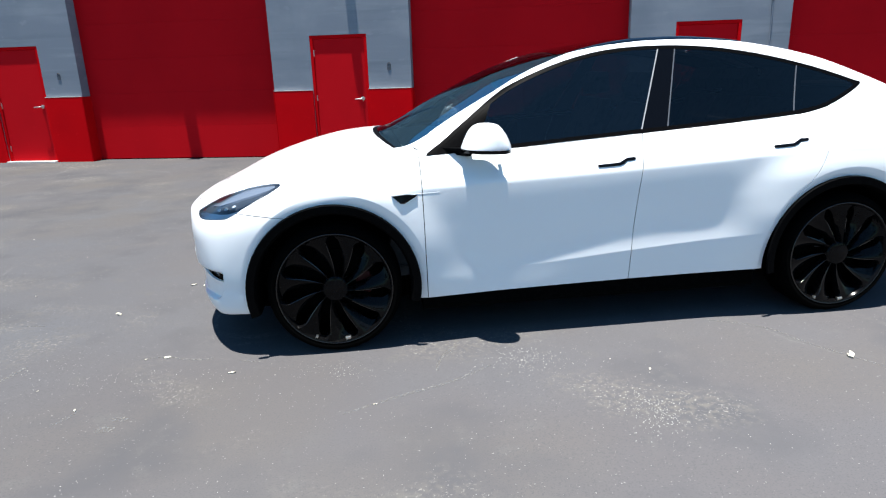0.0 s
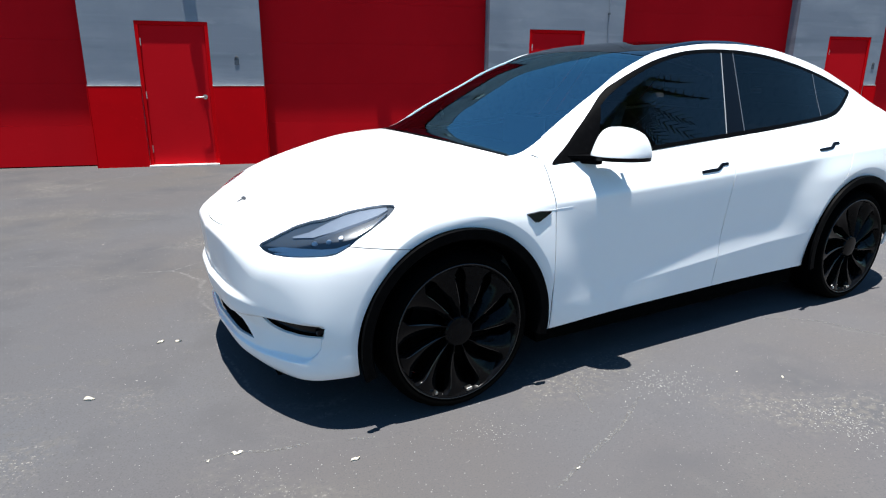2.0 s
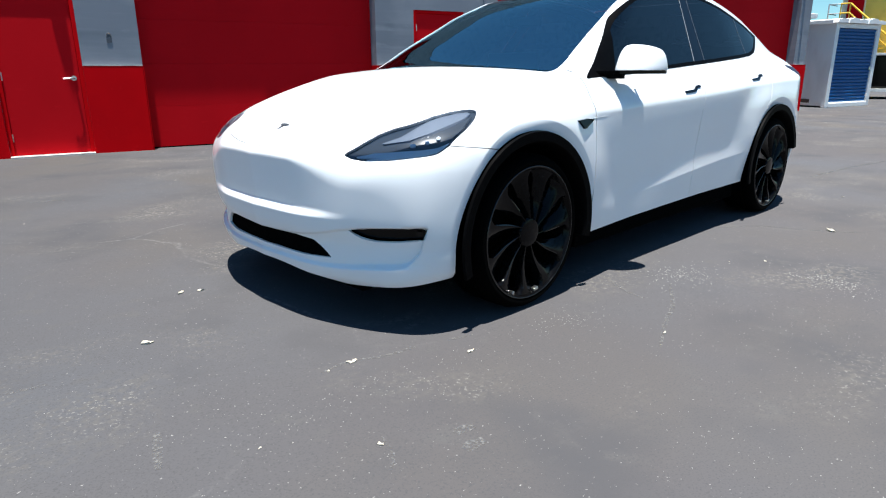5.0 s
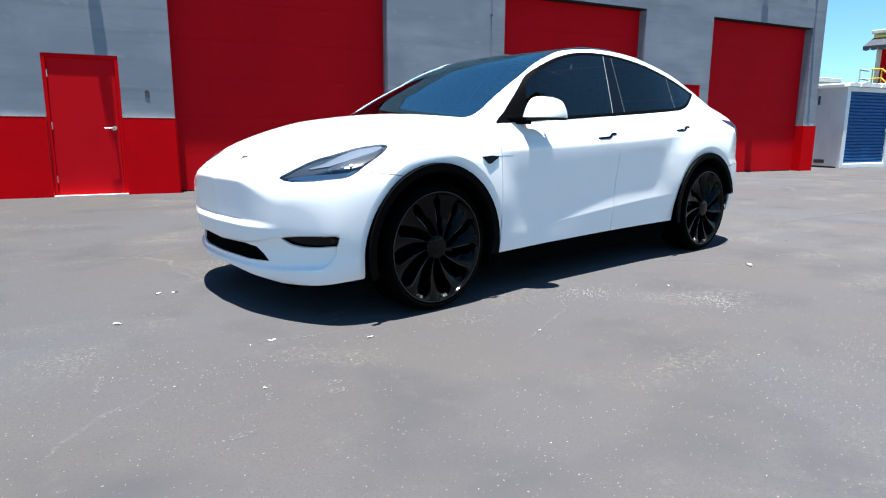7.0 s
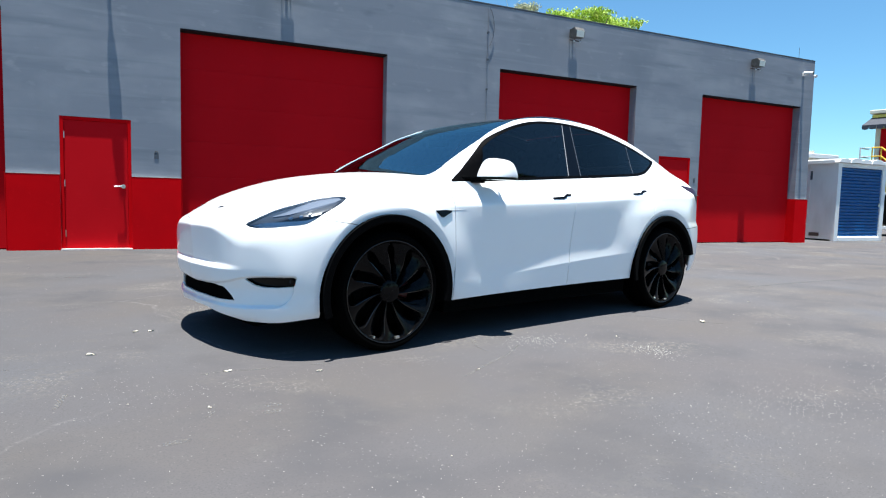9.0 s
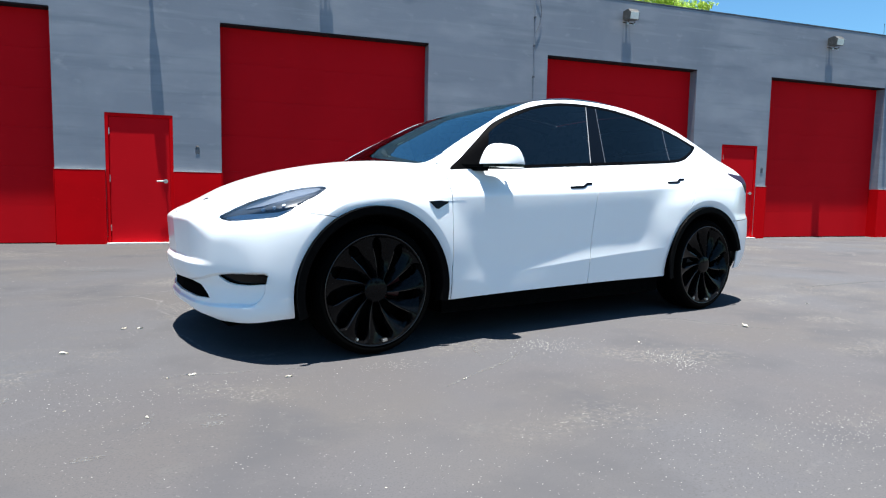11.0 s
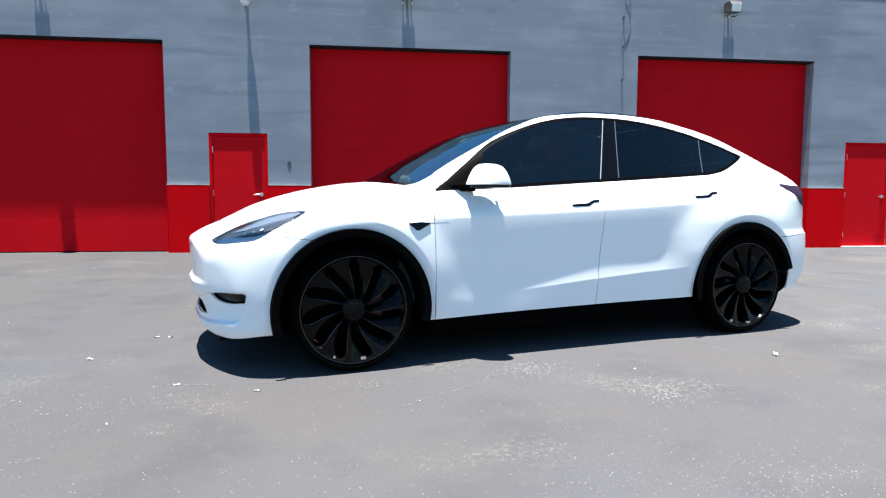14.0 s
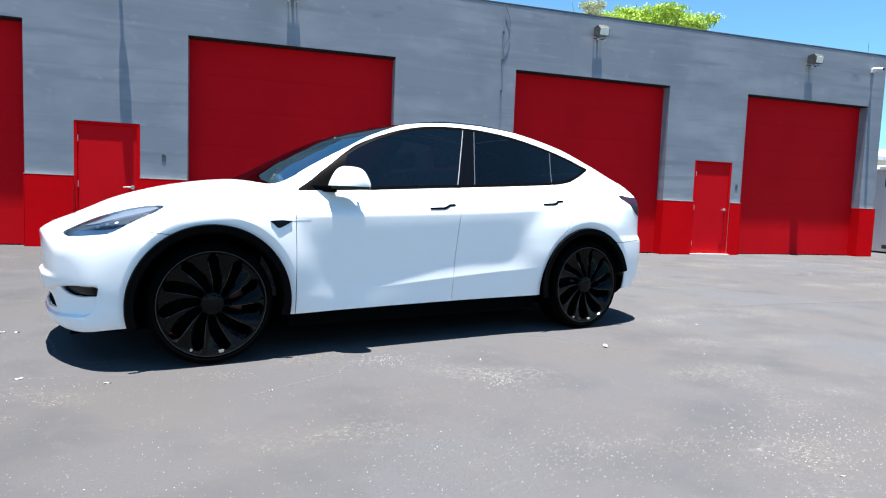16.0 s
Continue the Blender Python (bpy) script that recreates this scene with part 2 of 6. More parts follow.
PALM_LEAF = material("palm_leaf", (0.05, 0.10, 0.02), 0.6, vary=((6, 3, (0.03, 0.06, 0.015), 0.5, 0.7, ONE),))
HEDGE = material("dark_hedge_leaf", (0.025, 0.045, 0.015), 0.7, vary=((5, 4, (0.05, 0.08, 0.02), 0.5, 0.7, ONE),))
CHIP = material("pale_dry_leaf", (0.46, 0.43, 0.36), 0.8, vary=((60, 4, (0.42, 0.36, 0.26), 0.5, 0.7, ONE),))
GRIT = material("pale_grit", (0.34, 0.33, 0.305), 0.8, vary=((300, 2, (0.26, 0.25, 0.235), 0.45, 0.6, ONE),))
SCUFF = material("pale_scrape", (0.155, 0.152, 0.148), 0.9, vary=((30, 4, (0.125, 0.123, 0.121), 0.45, 0.6, ONE),), spec=0.1)
CURB = material("white_painted_kerb", (0.7, 0.7, 0.68), 0.8, vary=((6, 5, (0.5, 0.5, 0.48), 0.5, 0.7, ONE),))
PAINT = material("white_car_paint", (0.86, 0.88, 0.89), 0.30, vary=((3, 3, (0.85, 0.87, 0.885), 0.4, 0.6, ONE),), coat=0.7)
BLACK_TRIM = material("black_satin_trim", (0.0018, 0.0018, 0.002), 0.5, vary=((40, 3, (0.003, 0.003, 0.0033), 0.5, 0.7, ONE),), spec=0.3, ior=1.12)
GLOSS_BLACK = material("gloss_black_trim", (0.002, 0.002, 0.0025), 0.08, spec=0.2)
PILLAR_EDGE = material("pillar_edge", (0.05, 0.055, 0.065), 0.3)
PILLAR_SHEEN = material("pillar_edge_sheen", (0.26, 0.265, 0.27), 0.35)
PILLAR_TRIM = material("grey_pillar_trim", (0.07, 0.075, 0.085), 0.35)
GAP = material("dark_panel_gap", (0.012, 0.012, 0.013), 0.8, spec=0.1)
LINER = material("black_felt_liner", (0.002, 0.002, 0.002), 0.95, spec=0.2, ior=1.08, vary=((60, 3, (0.004, 0.004, 0.004), 0.5, 0.7, ONE),))
RUBBER = material("tyre_rubber", (0.0012, 0.0012, 0.0012), 0.8, vary=((90, 3, (0.002, 0.002, 0.002), 0.5, 0.7, ONE),), spec=0.3, ior=1.1)
RIM = material("satin_black_alloy", (0.0025, 0.0025, 0.0028), 0.10, 0.0, vary=((50, 3, (0.004, 0.004, 0.0043), 0.5, 0.7, ONE),), spec=0.5, ior=1.2)
DISC = material("brake_disc_iron", (0.003, 0.003, 0.003), 0.6, spec=0.3, ior=1.1)
RED_CALIPER = material("red_brake_caliper", (0.07, 0.003, 0.003), 0.4)
CHROME = material("chrome", (0.75, 0.75, 0.76), 0.08, 1.0)
GLINT_EDGE = material("glint_edge_gloss", (0.006, 0.006, 0.0065), 0.14, ior=1.5)
LAMP_GREY = material("lamp_housing_grey", (0.030, 0.040, 0.055), 0.3)
LAMP_PALE = material("lamp_reflector_pale", (0.16, 0.19, 0.24), 0.3, 0.2)
LAMP_BLADE = material("lamp_light_guide", (0.60, 0.66, 0.74), 0.2)
TAIL_RED = material("dark_red_lens", (0.02, 0.006, 0.012), 0.3, spec=0.2)
CABIN_BLACK = material("black_cabin_trim", (0.04, 0.04, 0.043), 0.7, vary=((30, 3, (0.055, 0.055, 0.058), 0.5, 0.7, ONE),))
DASH_GREY = material("dash_cloth", (0.26, 0.265, 0.27), 0.8, vary=((40, 3, (0.21, 0.215, 0.22), 0.5, 0.7, ONE),))
SCREEN_BACK = material("grey_screen_back", (0.50, 0.51, 0.52), 0.4)
SEAT_BLACK = material("black_seat_hide", (0.12, 0.12, 0.125), 0.5, vary=((25, 3, (0.045, 0.045, 0.048), 0.5, 0.7, ONE),), bump=((200, 2, 0.001),))
# High index and blue sheen put a stronger sky reflection into the gloss.
WINDSCREEN = glazing("blue_sheen_windscreen", (0.60, 0.68, 0.72), 4.4, (0.60, 0.92, 1.0))
TINTED = glazing("dark_tinted_glass", (0.12, 0.13, 0.14), 1.6, (0.60, 0.60, 0.58))
FRONT_TINT = glazing("tinted_front_glass", (0.18, 0.20, 0.21), 1.75, (0.68, 0.68, 0.66))
ROOF_GLASS = glazing("black_roof_glass", (0.012, 0.012, 0.014), 1.6)
LENS = glazing("clear_lamp_lens", (0.94, 0.96, 0.98), 1.6)

worn_through(SCUFF, 90, 0.40, 0.66)


# ---- mesh helpers ----
def part(name, bm, mat, parent=None, label="", bevel=0.0, smooth=False):
    """Links a bmesh, or (verts, faces), as one mesh object under its thing or part."""
    me = bpy.data.meshes.new(name)
    if isinstance(bm, tuple):
        me.from_pydata([tuple(map(float, v)) for v in bm[0]], [], [tuple(f) for f in bm[1]])
    else:
        if bevel:
            sharp = [e for e in bm.edges if len(e.link_faces) == 2 and e.calc_face_angle(0) > 0.6]
            bmesh.ops.bevel(bm, geom=sharp, offset=bevel, segments=2, profile=0.5, affect="EDGES", clamp_overlap=True)
        bmesh.ops.recalc_face_normals(bm, faces=bm.faces)
        bm.to_mesh(me)
        bm.free()
    if smooth:
        me.polygons.foreach_set("use_smooth", [True] * len(me.polygons))
        if smooth is not True:
            me.set_sharp_from_angle(angle=radians(smooth))
    me.materials.append(mat)
    ob = new(name, me)
    if parent:
        ob.parent = parent
    if label:
        tagged(ob, label)
    return ob


def thing(name, label, category, place=None, group="", kind=""):
    ob = new(name)
    ob.empty_display_size = 0.1
    if place:
        ob.matrix_world = place
    return tagged(ob, label, category, group, kind)


def box(x0, x1, y0, y1, z0, z1, bm=None):
    bm = bm or bmesh.new()
    bmesh.ops.create_cube(bm, size=1, matrix=Matrix.Translation(((x0 + x1) / 2, (y0 + y1) / 2, (z0 + z1) / 2)) @ Matrix.Diagonal((x1 - x0, y1 - y0, z1 - z0, 1)))
    return bm


def tube(path, radius, sides=10, bm=None, caps=True):
    """A round bar along points; radius may be a list."""
    bm = bm or bmesh.new()
    path = [Vector(p) for p in path]
    radii = radius if isinstance(radius, (list, tuple)) else [radius] * len(path)
    rings = []
    for i, p in enumerate(path):
        d = (path[min(i + 1, len(path) - 1)] - path[max(i - 1, 0)]).normalized()
        a = d.orthogonal().normalized() if i == 0 else (last - d * last.dot(d)).normalized()
        last = a
        c = d.cross(a)
        rings.append([bm.verts.new(p + radii[i] * (math.cos(2 * math.pi * k / sides) * a + math.sin(2 * math.pi * k / sides) * c)) for k in range(sides)])
    for r0, r1 in zip(rings, rings[1:]):
        for k in range(sides):
            bm.faces.new((r0[k], r0[(k + 1) % sides], r1[(k + 1) % sides], r1[k]))
    if caps:
        bm.faces.new(rings[0][::-1])
        bm.faces.new(rings[-1])
    return bm


def lathe(profile, sides=64, axis="Y", bm=None):
    """Turns (radius, along) rows about the axis; closed where the radius is 0."""
    bm = bm or bmesh.new()
    rings = []
    for r, h in profile:
        row = []
        for k in range(sides if r > 1e-6 else 1):
            a = 2 * math.pi * k / sides
            u, v = r * math.cos(a), r * math.sin(a)
            row.append(bm.verts.new((u, h, v) if axis == "Y" else (u, v, h)))
        rings.append(row)
    for r0, r1 in zip(rings, rings[1:]):
        for k in range(sides):
            q = [r0[k % len(r0)], r0[(k + 1) % len(r0)], r1[(k + 1) % len(r1)], r1[k % len(r1)]]
            q = list(dict.fromkeys(q))
            if len(q) > 2:
                bm.faces.new(q)
    return bm


def prism(points, along, depth, bm=None):
    """A flat outline of (a, b) pushed out along an axis: 'x' uses (y, z), 'y' uses (x, z), 'z' uses (x, y). depth: (from, to)."""
    bm = bm or bmesh.new()
    put = {"x": lambda a, b, c: (c, a, b), "y": lambda a, b, c: (a, c, b), "z": lambda a, b, c: (a, b, c)}[along]
    lo = [bm.verts.new(put(a, b, depth[0])) for a, b in points]
    hi = [bm.verts.new(put(a, b, depth[1])) for a, b in points]
    n = len(points)
    for k in range(n):
        bm.faces.new((lo[k], lo[(k + 1) % n], hi[(k + 1) % n], hi[k]))
    bm.faces.new(lo[::-1])
    bm.faces.new(hi)
    return bm


# ---- ground and building ----
def rough_sheet(x0, x1, y0, y1, step_m, lift):
    nx, ny = int((x1 - x0) / step_m), int((y1 - y0) / step_m)
    verts, faces = [], []
    for j in range(ny + 1):
        for i in range(nx + 1):
            x, y = x0 + (x1 - x0) * i / nx, y0 + (y1 - y0) * j / ny
            verts.append((x, y, lift * (noise.noise(Vector((x * 0.6, y * 0.6, 3.0))) - 0.6)))
    for j in range(ny):
        for i in range(nx):
            a = j * (nx + 1) + i
            faces.append((a, a + 1, a + nx + 2, a + nx + 1))
    # the sheet runs on to the horizon
    ring = [(x0, y0), (x1, y0), (x1, y1), (x0, y1)]
    inner = [0, nx, (ny + 1) * (nx + 1) - 1, ny * (nx + 1)]
    sides = [list(range(0, nx + 1)), [j * (nx + 1) + nx for j in range(ny + 1)], [ny * (nx + 1) + i for i in range(nx, -1, -1)], [j * (nx + 1) for j in range(ny, -1, -1)]]
    far = []
    for sx, sy in ((-1, -1), (1, -1), (1, 1), (-1, 1)):
        far.append(len(verts))
        verts.append((sx * 1500, sy * 1500, -0.01))
    for k, row in enumerate(sides):
        a, b = far[k], far[(k + 1) % 4]
        half = len(row) // 2
        for i in range(len(row) - 1):
            faces.append((a if i < half else b, row[i + 1], row[i]))
        faces.append((a, b, row[half]))
    return verts, faces


def ground_z(x, y):
    """Height of the asphalt sheet, from the four nodes of its quarter-metre grid."""
    i, j = math.floor(x * 4) / 4, math.floor(y * 4) / 4
    u, v = (x - i) * 4, (y - j) * 4
    node = lambda a, b: 0.006 * (noise.noise(Vector((a * 0.6, b * 0.6, 3.0))) - 0.6)
    return (node(i, j) * (1 - u) + node(i + 0.25, j) * u) * (1 - v) + (node(i, j + 0.25) * (1 - u) + node(i + 0.25, j + 0.25) * u) * v


tagged(part("ground", rough_sheet(-14, 22, -8, 16, 0.25, 0.006), ASPHALT, smooth=True), "worn grey asphalt yard with pale scuffs", "ground", kind="structure")

WALL_Y, WALL_T, RECESS = 10.61, 0.40, 0.21
WALL_L, WALL_R, WALL_TOP, HEAD = -16.0, 13.57, 4.73, 3.54
BASE_TOP, DOOR_TOP = 1.145, 2.03
BAYS = ((-7.72, -4.16), (-1.775, 1.74), (4.12, 7.632), (9.64, 13.12))
DOORS = ((-9.40, -8.42), (-3.47, -2.50), (2.43, 3.41), (8.385, 9.36))
OPENINGS = sorted([(a, b, HEAD) for a, b in BAYS] + [(a, b, DOOR_TOP) for a, b in DOORS])


def facade():
    """The front wall, with openings that go through it."""
    bm = bmesh.new()
    y0, y1 = WALL_Y, WALL_Y + WALL_T
    edge = WALL_L
    for a, b, top in OPENINGS:
        box(edge, a, y0, y1, -0.05, WALL_TOP, bm)
        box(a, b, y0, y1, top, WALL_TOP, bm)
        edge = b
    box(edge, WALL_R, y0, y1, -0.05, WALL_TOP, bm)
    bmesh.ops.remove_doubles(bm, verts=bm.verts, dist=0.001)
    return bm


wall = tagged(part("wall_south", facade(), STUCCO), "blue-grey painted stucco warehouse wall with red base", "wall", kind="structure")
tagged(part("wall_east", box(WALL_R - 0.3, WALL_R - 0.003, WALL_Y + WALL_T, 26, -0.05, WALL_TOP - 0.01), STUCCO), "blue-grey painted stucco side wall", "wall", kind="structure")
tagged(part("wall_west", box(WALL_L, WALL_L + 0.3, WALL_Y + WALL_T, 26, -0.05, WALL_TOP - 0.01), STUCCO), "blue-grey painted stucco side wall", "wall", kind="structure")
tagged(part("wall_north", box(WALL_L, WALL_R, 26, 26.3, -0.05, WALL_TOP - 0.02), STUCCO), "blue-grey painted stucco rear wall", "wall", kind="structure")
tagged(part("roof", box(WALL_L + 0.3, WALL_R - 0.3, WALL_Y + WALL_T, 26, 4.3, 4.4), ROOFING), "flat pale warehouse roof", "roof", kind="structure")
tagged(part("parapet_coping", box(WALL_L - 0.004, WALL_R + 0.004, WALL_Y - 0.004, WALL_Y + WALL_T + 0.03, WALL_TOP, WALL_TOP + 0.035), COPING, bevel=0.006), "thin dark metal coping along the parapet", "coping", kind="structure")

# the red painted base stands a little proud of the grey wall
edge = WALL_L
for a, b, top in OPENINGS + [(WALL_R + 0.03, 0, 0)]:
    bm = box(edge, a, WALL_Y - 0.035, WALL_Y - 0.002, -0.03, BASE_TOP)
    tagged(part("wall_base", bm, RED_WALL, bevel=0.008), "red painted base course along the grey wall", "wall base", kind="structure")
    tagged(part("base_cap", box(edge, a, WALL_Y - 0.037, WALL_Y - 0.002, BASE_TOP + 0.001, BASE_TOP + 0.013), CONCRETE), "pale ledge on top of the red base", "trim", kind="structure")
    if a > WALL_R:
        tagged(part("wall_base", box(WALL_R, WALL_R + 0.03, WALL_Y, 25, -0.03, BASE_TOP), RED_WALL, bevel=0.008), "red painted base course round the corner", "wall base", kind="structure")
    edge = b
    # red paint runs into the reveals of the bays at their foot
    if b - a > 2:
        for x in (a, b):
            s = 1 if x == a else -1
            x0, x1 = sorted((x + s * 0.003, x + s * 0.012))
            tagged(part("wall_base", box(x0, x1, WALL_Y - 0.034, WALL_Y + RECESS, -0.03, BASE_TOP), RED_WALL), "red painted base in a bay reveal", "wall base", kind="structure")


def bay_door(a, b):
    """A plain steel door of stacked sections, deep in its bay."""
    ob = thing("garage_door", "closed red sectional steel garage door in the grey wall", "garage door", pose((a + b) / 2, WALL_Y + RECESS, 0), "garage doors", "structure")
    w, n = (b - a) / 2, 6
    h = HEAD / n
    for k in range(n):
        bm = box(-w + 0.002, w - 0.002, 0, 0.05, k * h + 0.0005 + (0.012 if k == 0 else 0), (k + 1) * h - 0.0005)
        part("panel", bm, RED_DOOR, ob, bevel=0.0012)
    part("bottom_seal", box(-w + 0.004, w - 0.004, 0.01, 0.04, -0.01, 0.016), BLACK_TRIM, ob, "black rubber seal")
    part("backing", box(-w, w, 0.053, 0.10, 0, HEAD), BLACK_TRIM, ob)
    # Dark strip added under the head so that the soffit reads nearly black.
    part("lintel", box(-w + 0.002, w - 0.002, 0.006 - RECESS, -0.002, HEAD - 0.022, HEAD - 0.003), HEAD_STRIP, ob, "dark strip added under the bay head")
    return ob


def side_door(a, b):
    ob = thing("side_door", "closed red steel entrance door with a lever handle", "door", pose(a, WALL_Y, 0), "side doors", "structure")
    w, top = b - a, DOOR_TOP
    part("frame", box(0.0, 0.05, 0.004, 0.12, 0, top - 0.002), RED_WALL, ob, bevel=0.004)
    part("frame", box(w - 0.05, w, 0.004, 0.12, 0, top - 0.002), RED_WALL, ob, bevel=0.004)
    part("frame", box(0.05, w - 0.05, 0.004, 0.12, top - 0.055, top - 0.002), RED_WALL, ob, bevel=0.004)
    leaf = part("leaf", box(0.053, w - 0.053, 0.0225, 0.07, 0.02, top - 0.058), RED_DOOR, ob, bevel=0.003)
    part("backing", box(0.0, w, 0.13, 0.18, 0, top), BLACK_TRIM, ob)
    part("threshold", box(0.0, w, -0.10, 0.10, -0.01, 0.018), CONCRETE, ob, "pale concrete threshold", bevel=0.004)
    for z in (0.25, 1.02, 1.75):
        part("hinge", tube([(0.056, 0.016, z - 0.05), (0.056, 0.016, z + 0.05)], 0.009, 8), STEEL, leaf, "steel hinge", smooth=40)
    hx = w - 0.12
    rose = lathe([(0.0, 0.012), (0.032, 0.012), (0.034, 0.020), (0.034, 0.045)], 20)
    bmesh.ops.translate(rose, verts=rose.verts, vec=(hx, 0.0, 0.99))
    part("rose", rose, STEEL, leaf, "round steel rose", smooth=40)
    part("lever", tube([(hx, 0.03, 0.99), (hx, -0.03, 0.99), (hx - 0.02, -0.042, 0.99), (hx - 0.06, -0.045, 0.99), (hx - 0.125, -0.043, 0.985)], [0.012, 0.012, 0.012, 0.011, 0.010], 10), STEEL, leaf, "steel lever handle", smooth=50)
    return ob


for a, b in BAYS:
    bay_door(a, b)
for a, b in DOORS:
    side_door(a, b)


def flood_light(x, z):
    """A bronze wall pack on a back plate, with a slanting glass and two mount bolts below."""
    ob = thing("flood_light", "weathered bronze flood light above a garage door", "wall light", pose(x, WALL_Y, z), "wall lights")
    part("back_plate", box(-0.03, 0.03, -0.06, -0.001, -0.05, 0.05), LAMP_HOUSING, ob, bevel=0.008)
    body = prism([(-0.055, 0.10), (-0.27, 0.12), (-0.36, 0.03), (-0.33, -0.13), (-0.055, -0.10)], "x", (-0.15, 0.15))
    part("housing", body, LAMP_HOUSING, ob, bevel=0.012)
    part("lens", prism([(-0.352, 0.040), (-0.368, 0.034), (-0.345, -0.118), (-0.330, -0.12)], "x", (-0.128, 0.128)), LAMP_LENS, ob, "frosted lamp glass", bevel=0.003)
    for s in (-1, 1):
        part("arm", tube([(s * 0.10, -0.005, -0.13), (s * 0.10, -0.20, -0.19), (s * 0.10, -0.24, -0.15)], 0.013, 8), DARK_STEEL, ob, smooth=50)
        knob = lathe([(0, -0.02), (0.022, -0.02), (0.026, 0.0), (0.022, 0.02), (0, 0.02)], 12, "Z")
        bmesh.ops.translate(knob, verts=knob.verts, vec=(s * 0.10, -0.20, -0.20))
        part("knob", knob, STEEL, ob, "pale knuckle", smooth=40)
    for piece in ob.children:
        piece.data.transform(Matrix.Diagonal((0.72, 0.78, 0.84, 1)))
    return ob


for x in (-6.03, -0.11, 5.84, 11.26):
    flood_light(x, 4.42)

dome = thing("dome_camera", "white dome security camera on a wall bracket", "security camera", pose(-2.8, WALL_Y, 4.25))
part("base_plate", box(-0.03, 0.03, -0.02, -0.001, -0.0, 0.08), WHITE_PLASTIC, dome, bevel=0.006)
part("arm", tube([(0, -0.02, 0.04), (0, -0.12, 0.06), (0, -0.145, 0.03), (0, -0.145, 0.0)], [0.028, 0.026, 0.03, 0.04], 12), WHITE_PLASTIC, dome, smooth=50)
cap = lathe([(0, 0.01), (0.07, 0.005), (0.085, -0.02), (0.085, -0.07), (0.08, -0.075)], 28, "Z")
bmesh.ops.translate(cap, verts=cap.verts, vec=(0, -0.145, 0))
part("housing", cap, WHITE_PLASTIC, dome, smooth=40)
ball = lathe([(0.076, -0.07), (0.074, -0.095), (0.062, -0.125), (0.04, -0.145), (0, -0.153)], 28, "Z")
bmesh.ops.translate(ball, verts=ball.verts, vec=(0, -0.145, 0))
part("bubble", ball, WHITE_PLASTIC, dome, smooth=True)

bullet = thing("bullet_camera", "white bullet security camera near the wall corner", "security camera", pose(13.14, WALL_Y, 4.37))
part("base_plate", box(-0.05, 0.05, -0.025, -0.001, -0.05, 0.05), WHITE_PLASTIC, bullet, bevel=0.006)
part("arm", tube([(0, -0.02, 0), (0.0, -0.10, -0.02)], 0.02, 10), WHITE_PLASTIC, bullet, smooth=40)
part("barrel", tube([(-0.03, -0.05, 0.02), (0.0, -0.14, 0.01), (0.03, -0.25, -0.005)], [0.042, 0.042, 0.04], 16), WHITE_PLASTIC, bullet, smooth=40)
part("lens", tube([(0.029, -0.247, -0.005), (0.032, -0.262, -0.006)], 0.03, 14), BLACK_TRIM, bullet, smooth=40)
aerial = tagged(part("aerial", tube([(13.2, WALL_Y + 0.2, WALL_TOP), (13.2, WALL_Y + 0.2, WALL_TOP + 0.36)], 0.004, 6), DARK_STEEL), "thin upright aerial on the parapet", "aerial")
side_cam = thing("corner_camera", "small white camera on the side wall corner", "security camera", pose(WALL_R, WALL_Y + 0.12, 4.38))
part("arm", tube([(0, 0, 0), (0.14, 0, 0.02)], 0.018, 8), WHITE_PLASTIC, side_cam, smooth=40)
part("barrel", tube([(0.12, -0.10, 0.0), (0.15, 0.10, 0.03)], 0.04, 12), WHITE_PLASTIC, side_cam, smooth=40)

for x in (-8.1, -2.14, 9.51):
    kb = thing("key_box", "small grey lock box fixed beside an entrance door", "lock box", pose(x, WALL_Y, 1.49), "lock boxes")
    part("body", box(-0.032, 0.032, -0.006, -0.001, -0.045, 0.045), GREY_BOX, kb, bevel=0.004)
    part("shackle", tube([(-0.02, -0.005, 0.04), (-0.02, -0.005, 0.062), (0, -0.005, 0.074), (0.02, -0.005, 0.062), (0.02, -0.005, 0.04)], 0.005, 8), DARK_STEEL, kb, smooth=50)

cond = thing("conduit", "grey painted electrical conduit with a looped cable on the wall", "conduit", pose(3.82, WALL_Y, 0))
part("pipe", tube([(0, -0.03, 1.2), (0, -0.03, 4.69)], 0.008, 8), STUCCO, cond, smooth=50)
for z in (1.5, 2.3, 3.1, 3.68, 4.2):
    part("strap", box(-0.016, 0.016, -0.040, -0.001, z - 0.018, z + 0.018), GREY_BOX, cond, bevel=0.003)
loop = [(0.02 + 0.11 * math.sin(math.pi * s / 10) ** 0.7 * (1 if s else 0), -0.02, 4.68 - 0.075 * s) for s in range(11)]
part("cable", tube(loop, 0.005, 8), GREY_BOX, cond, "dark hanging cable loop", smooth=50)


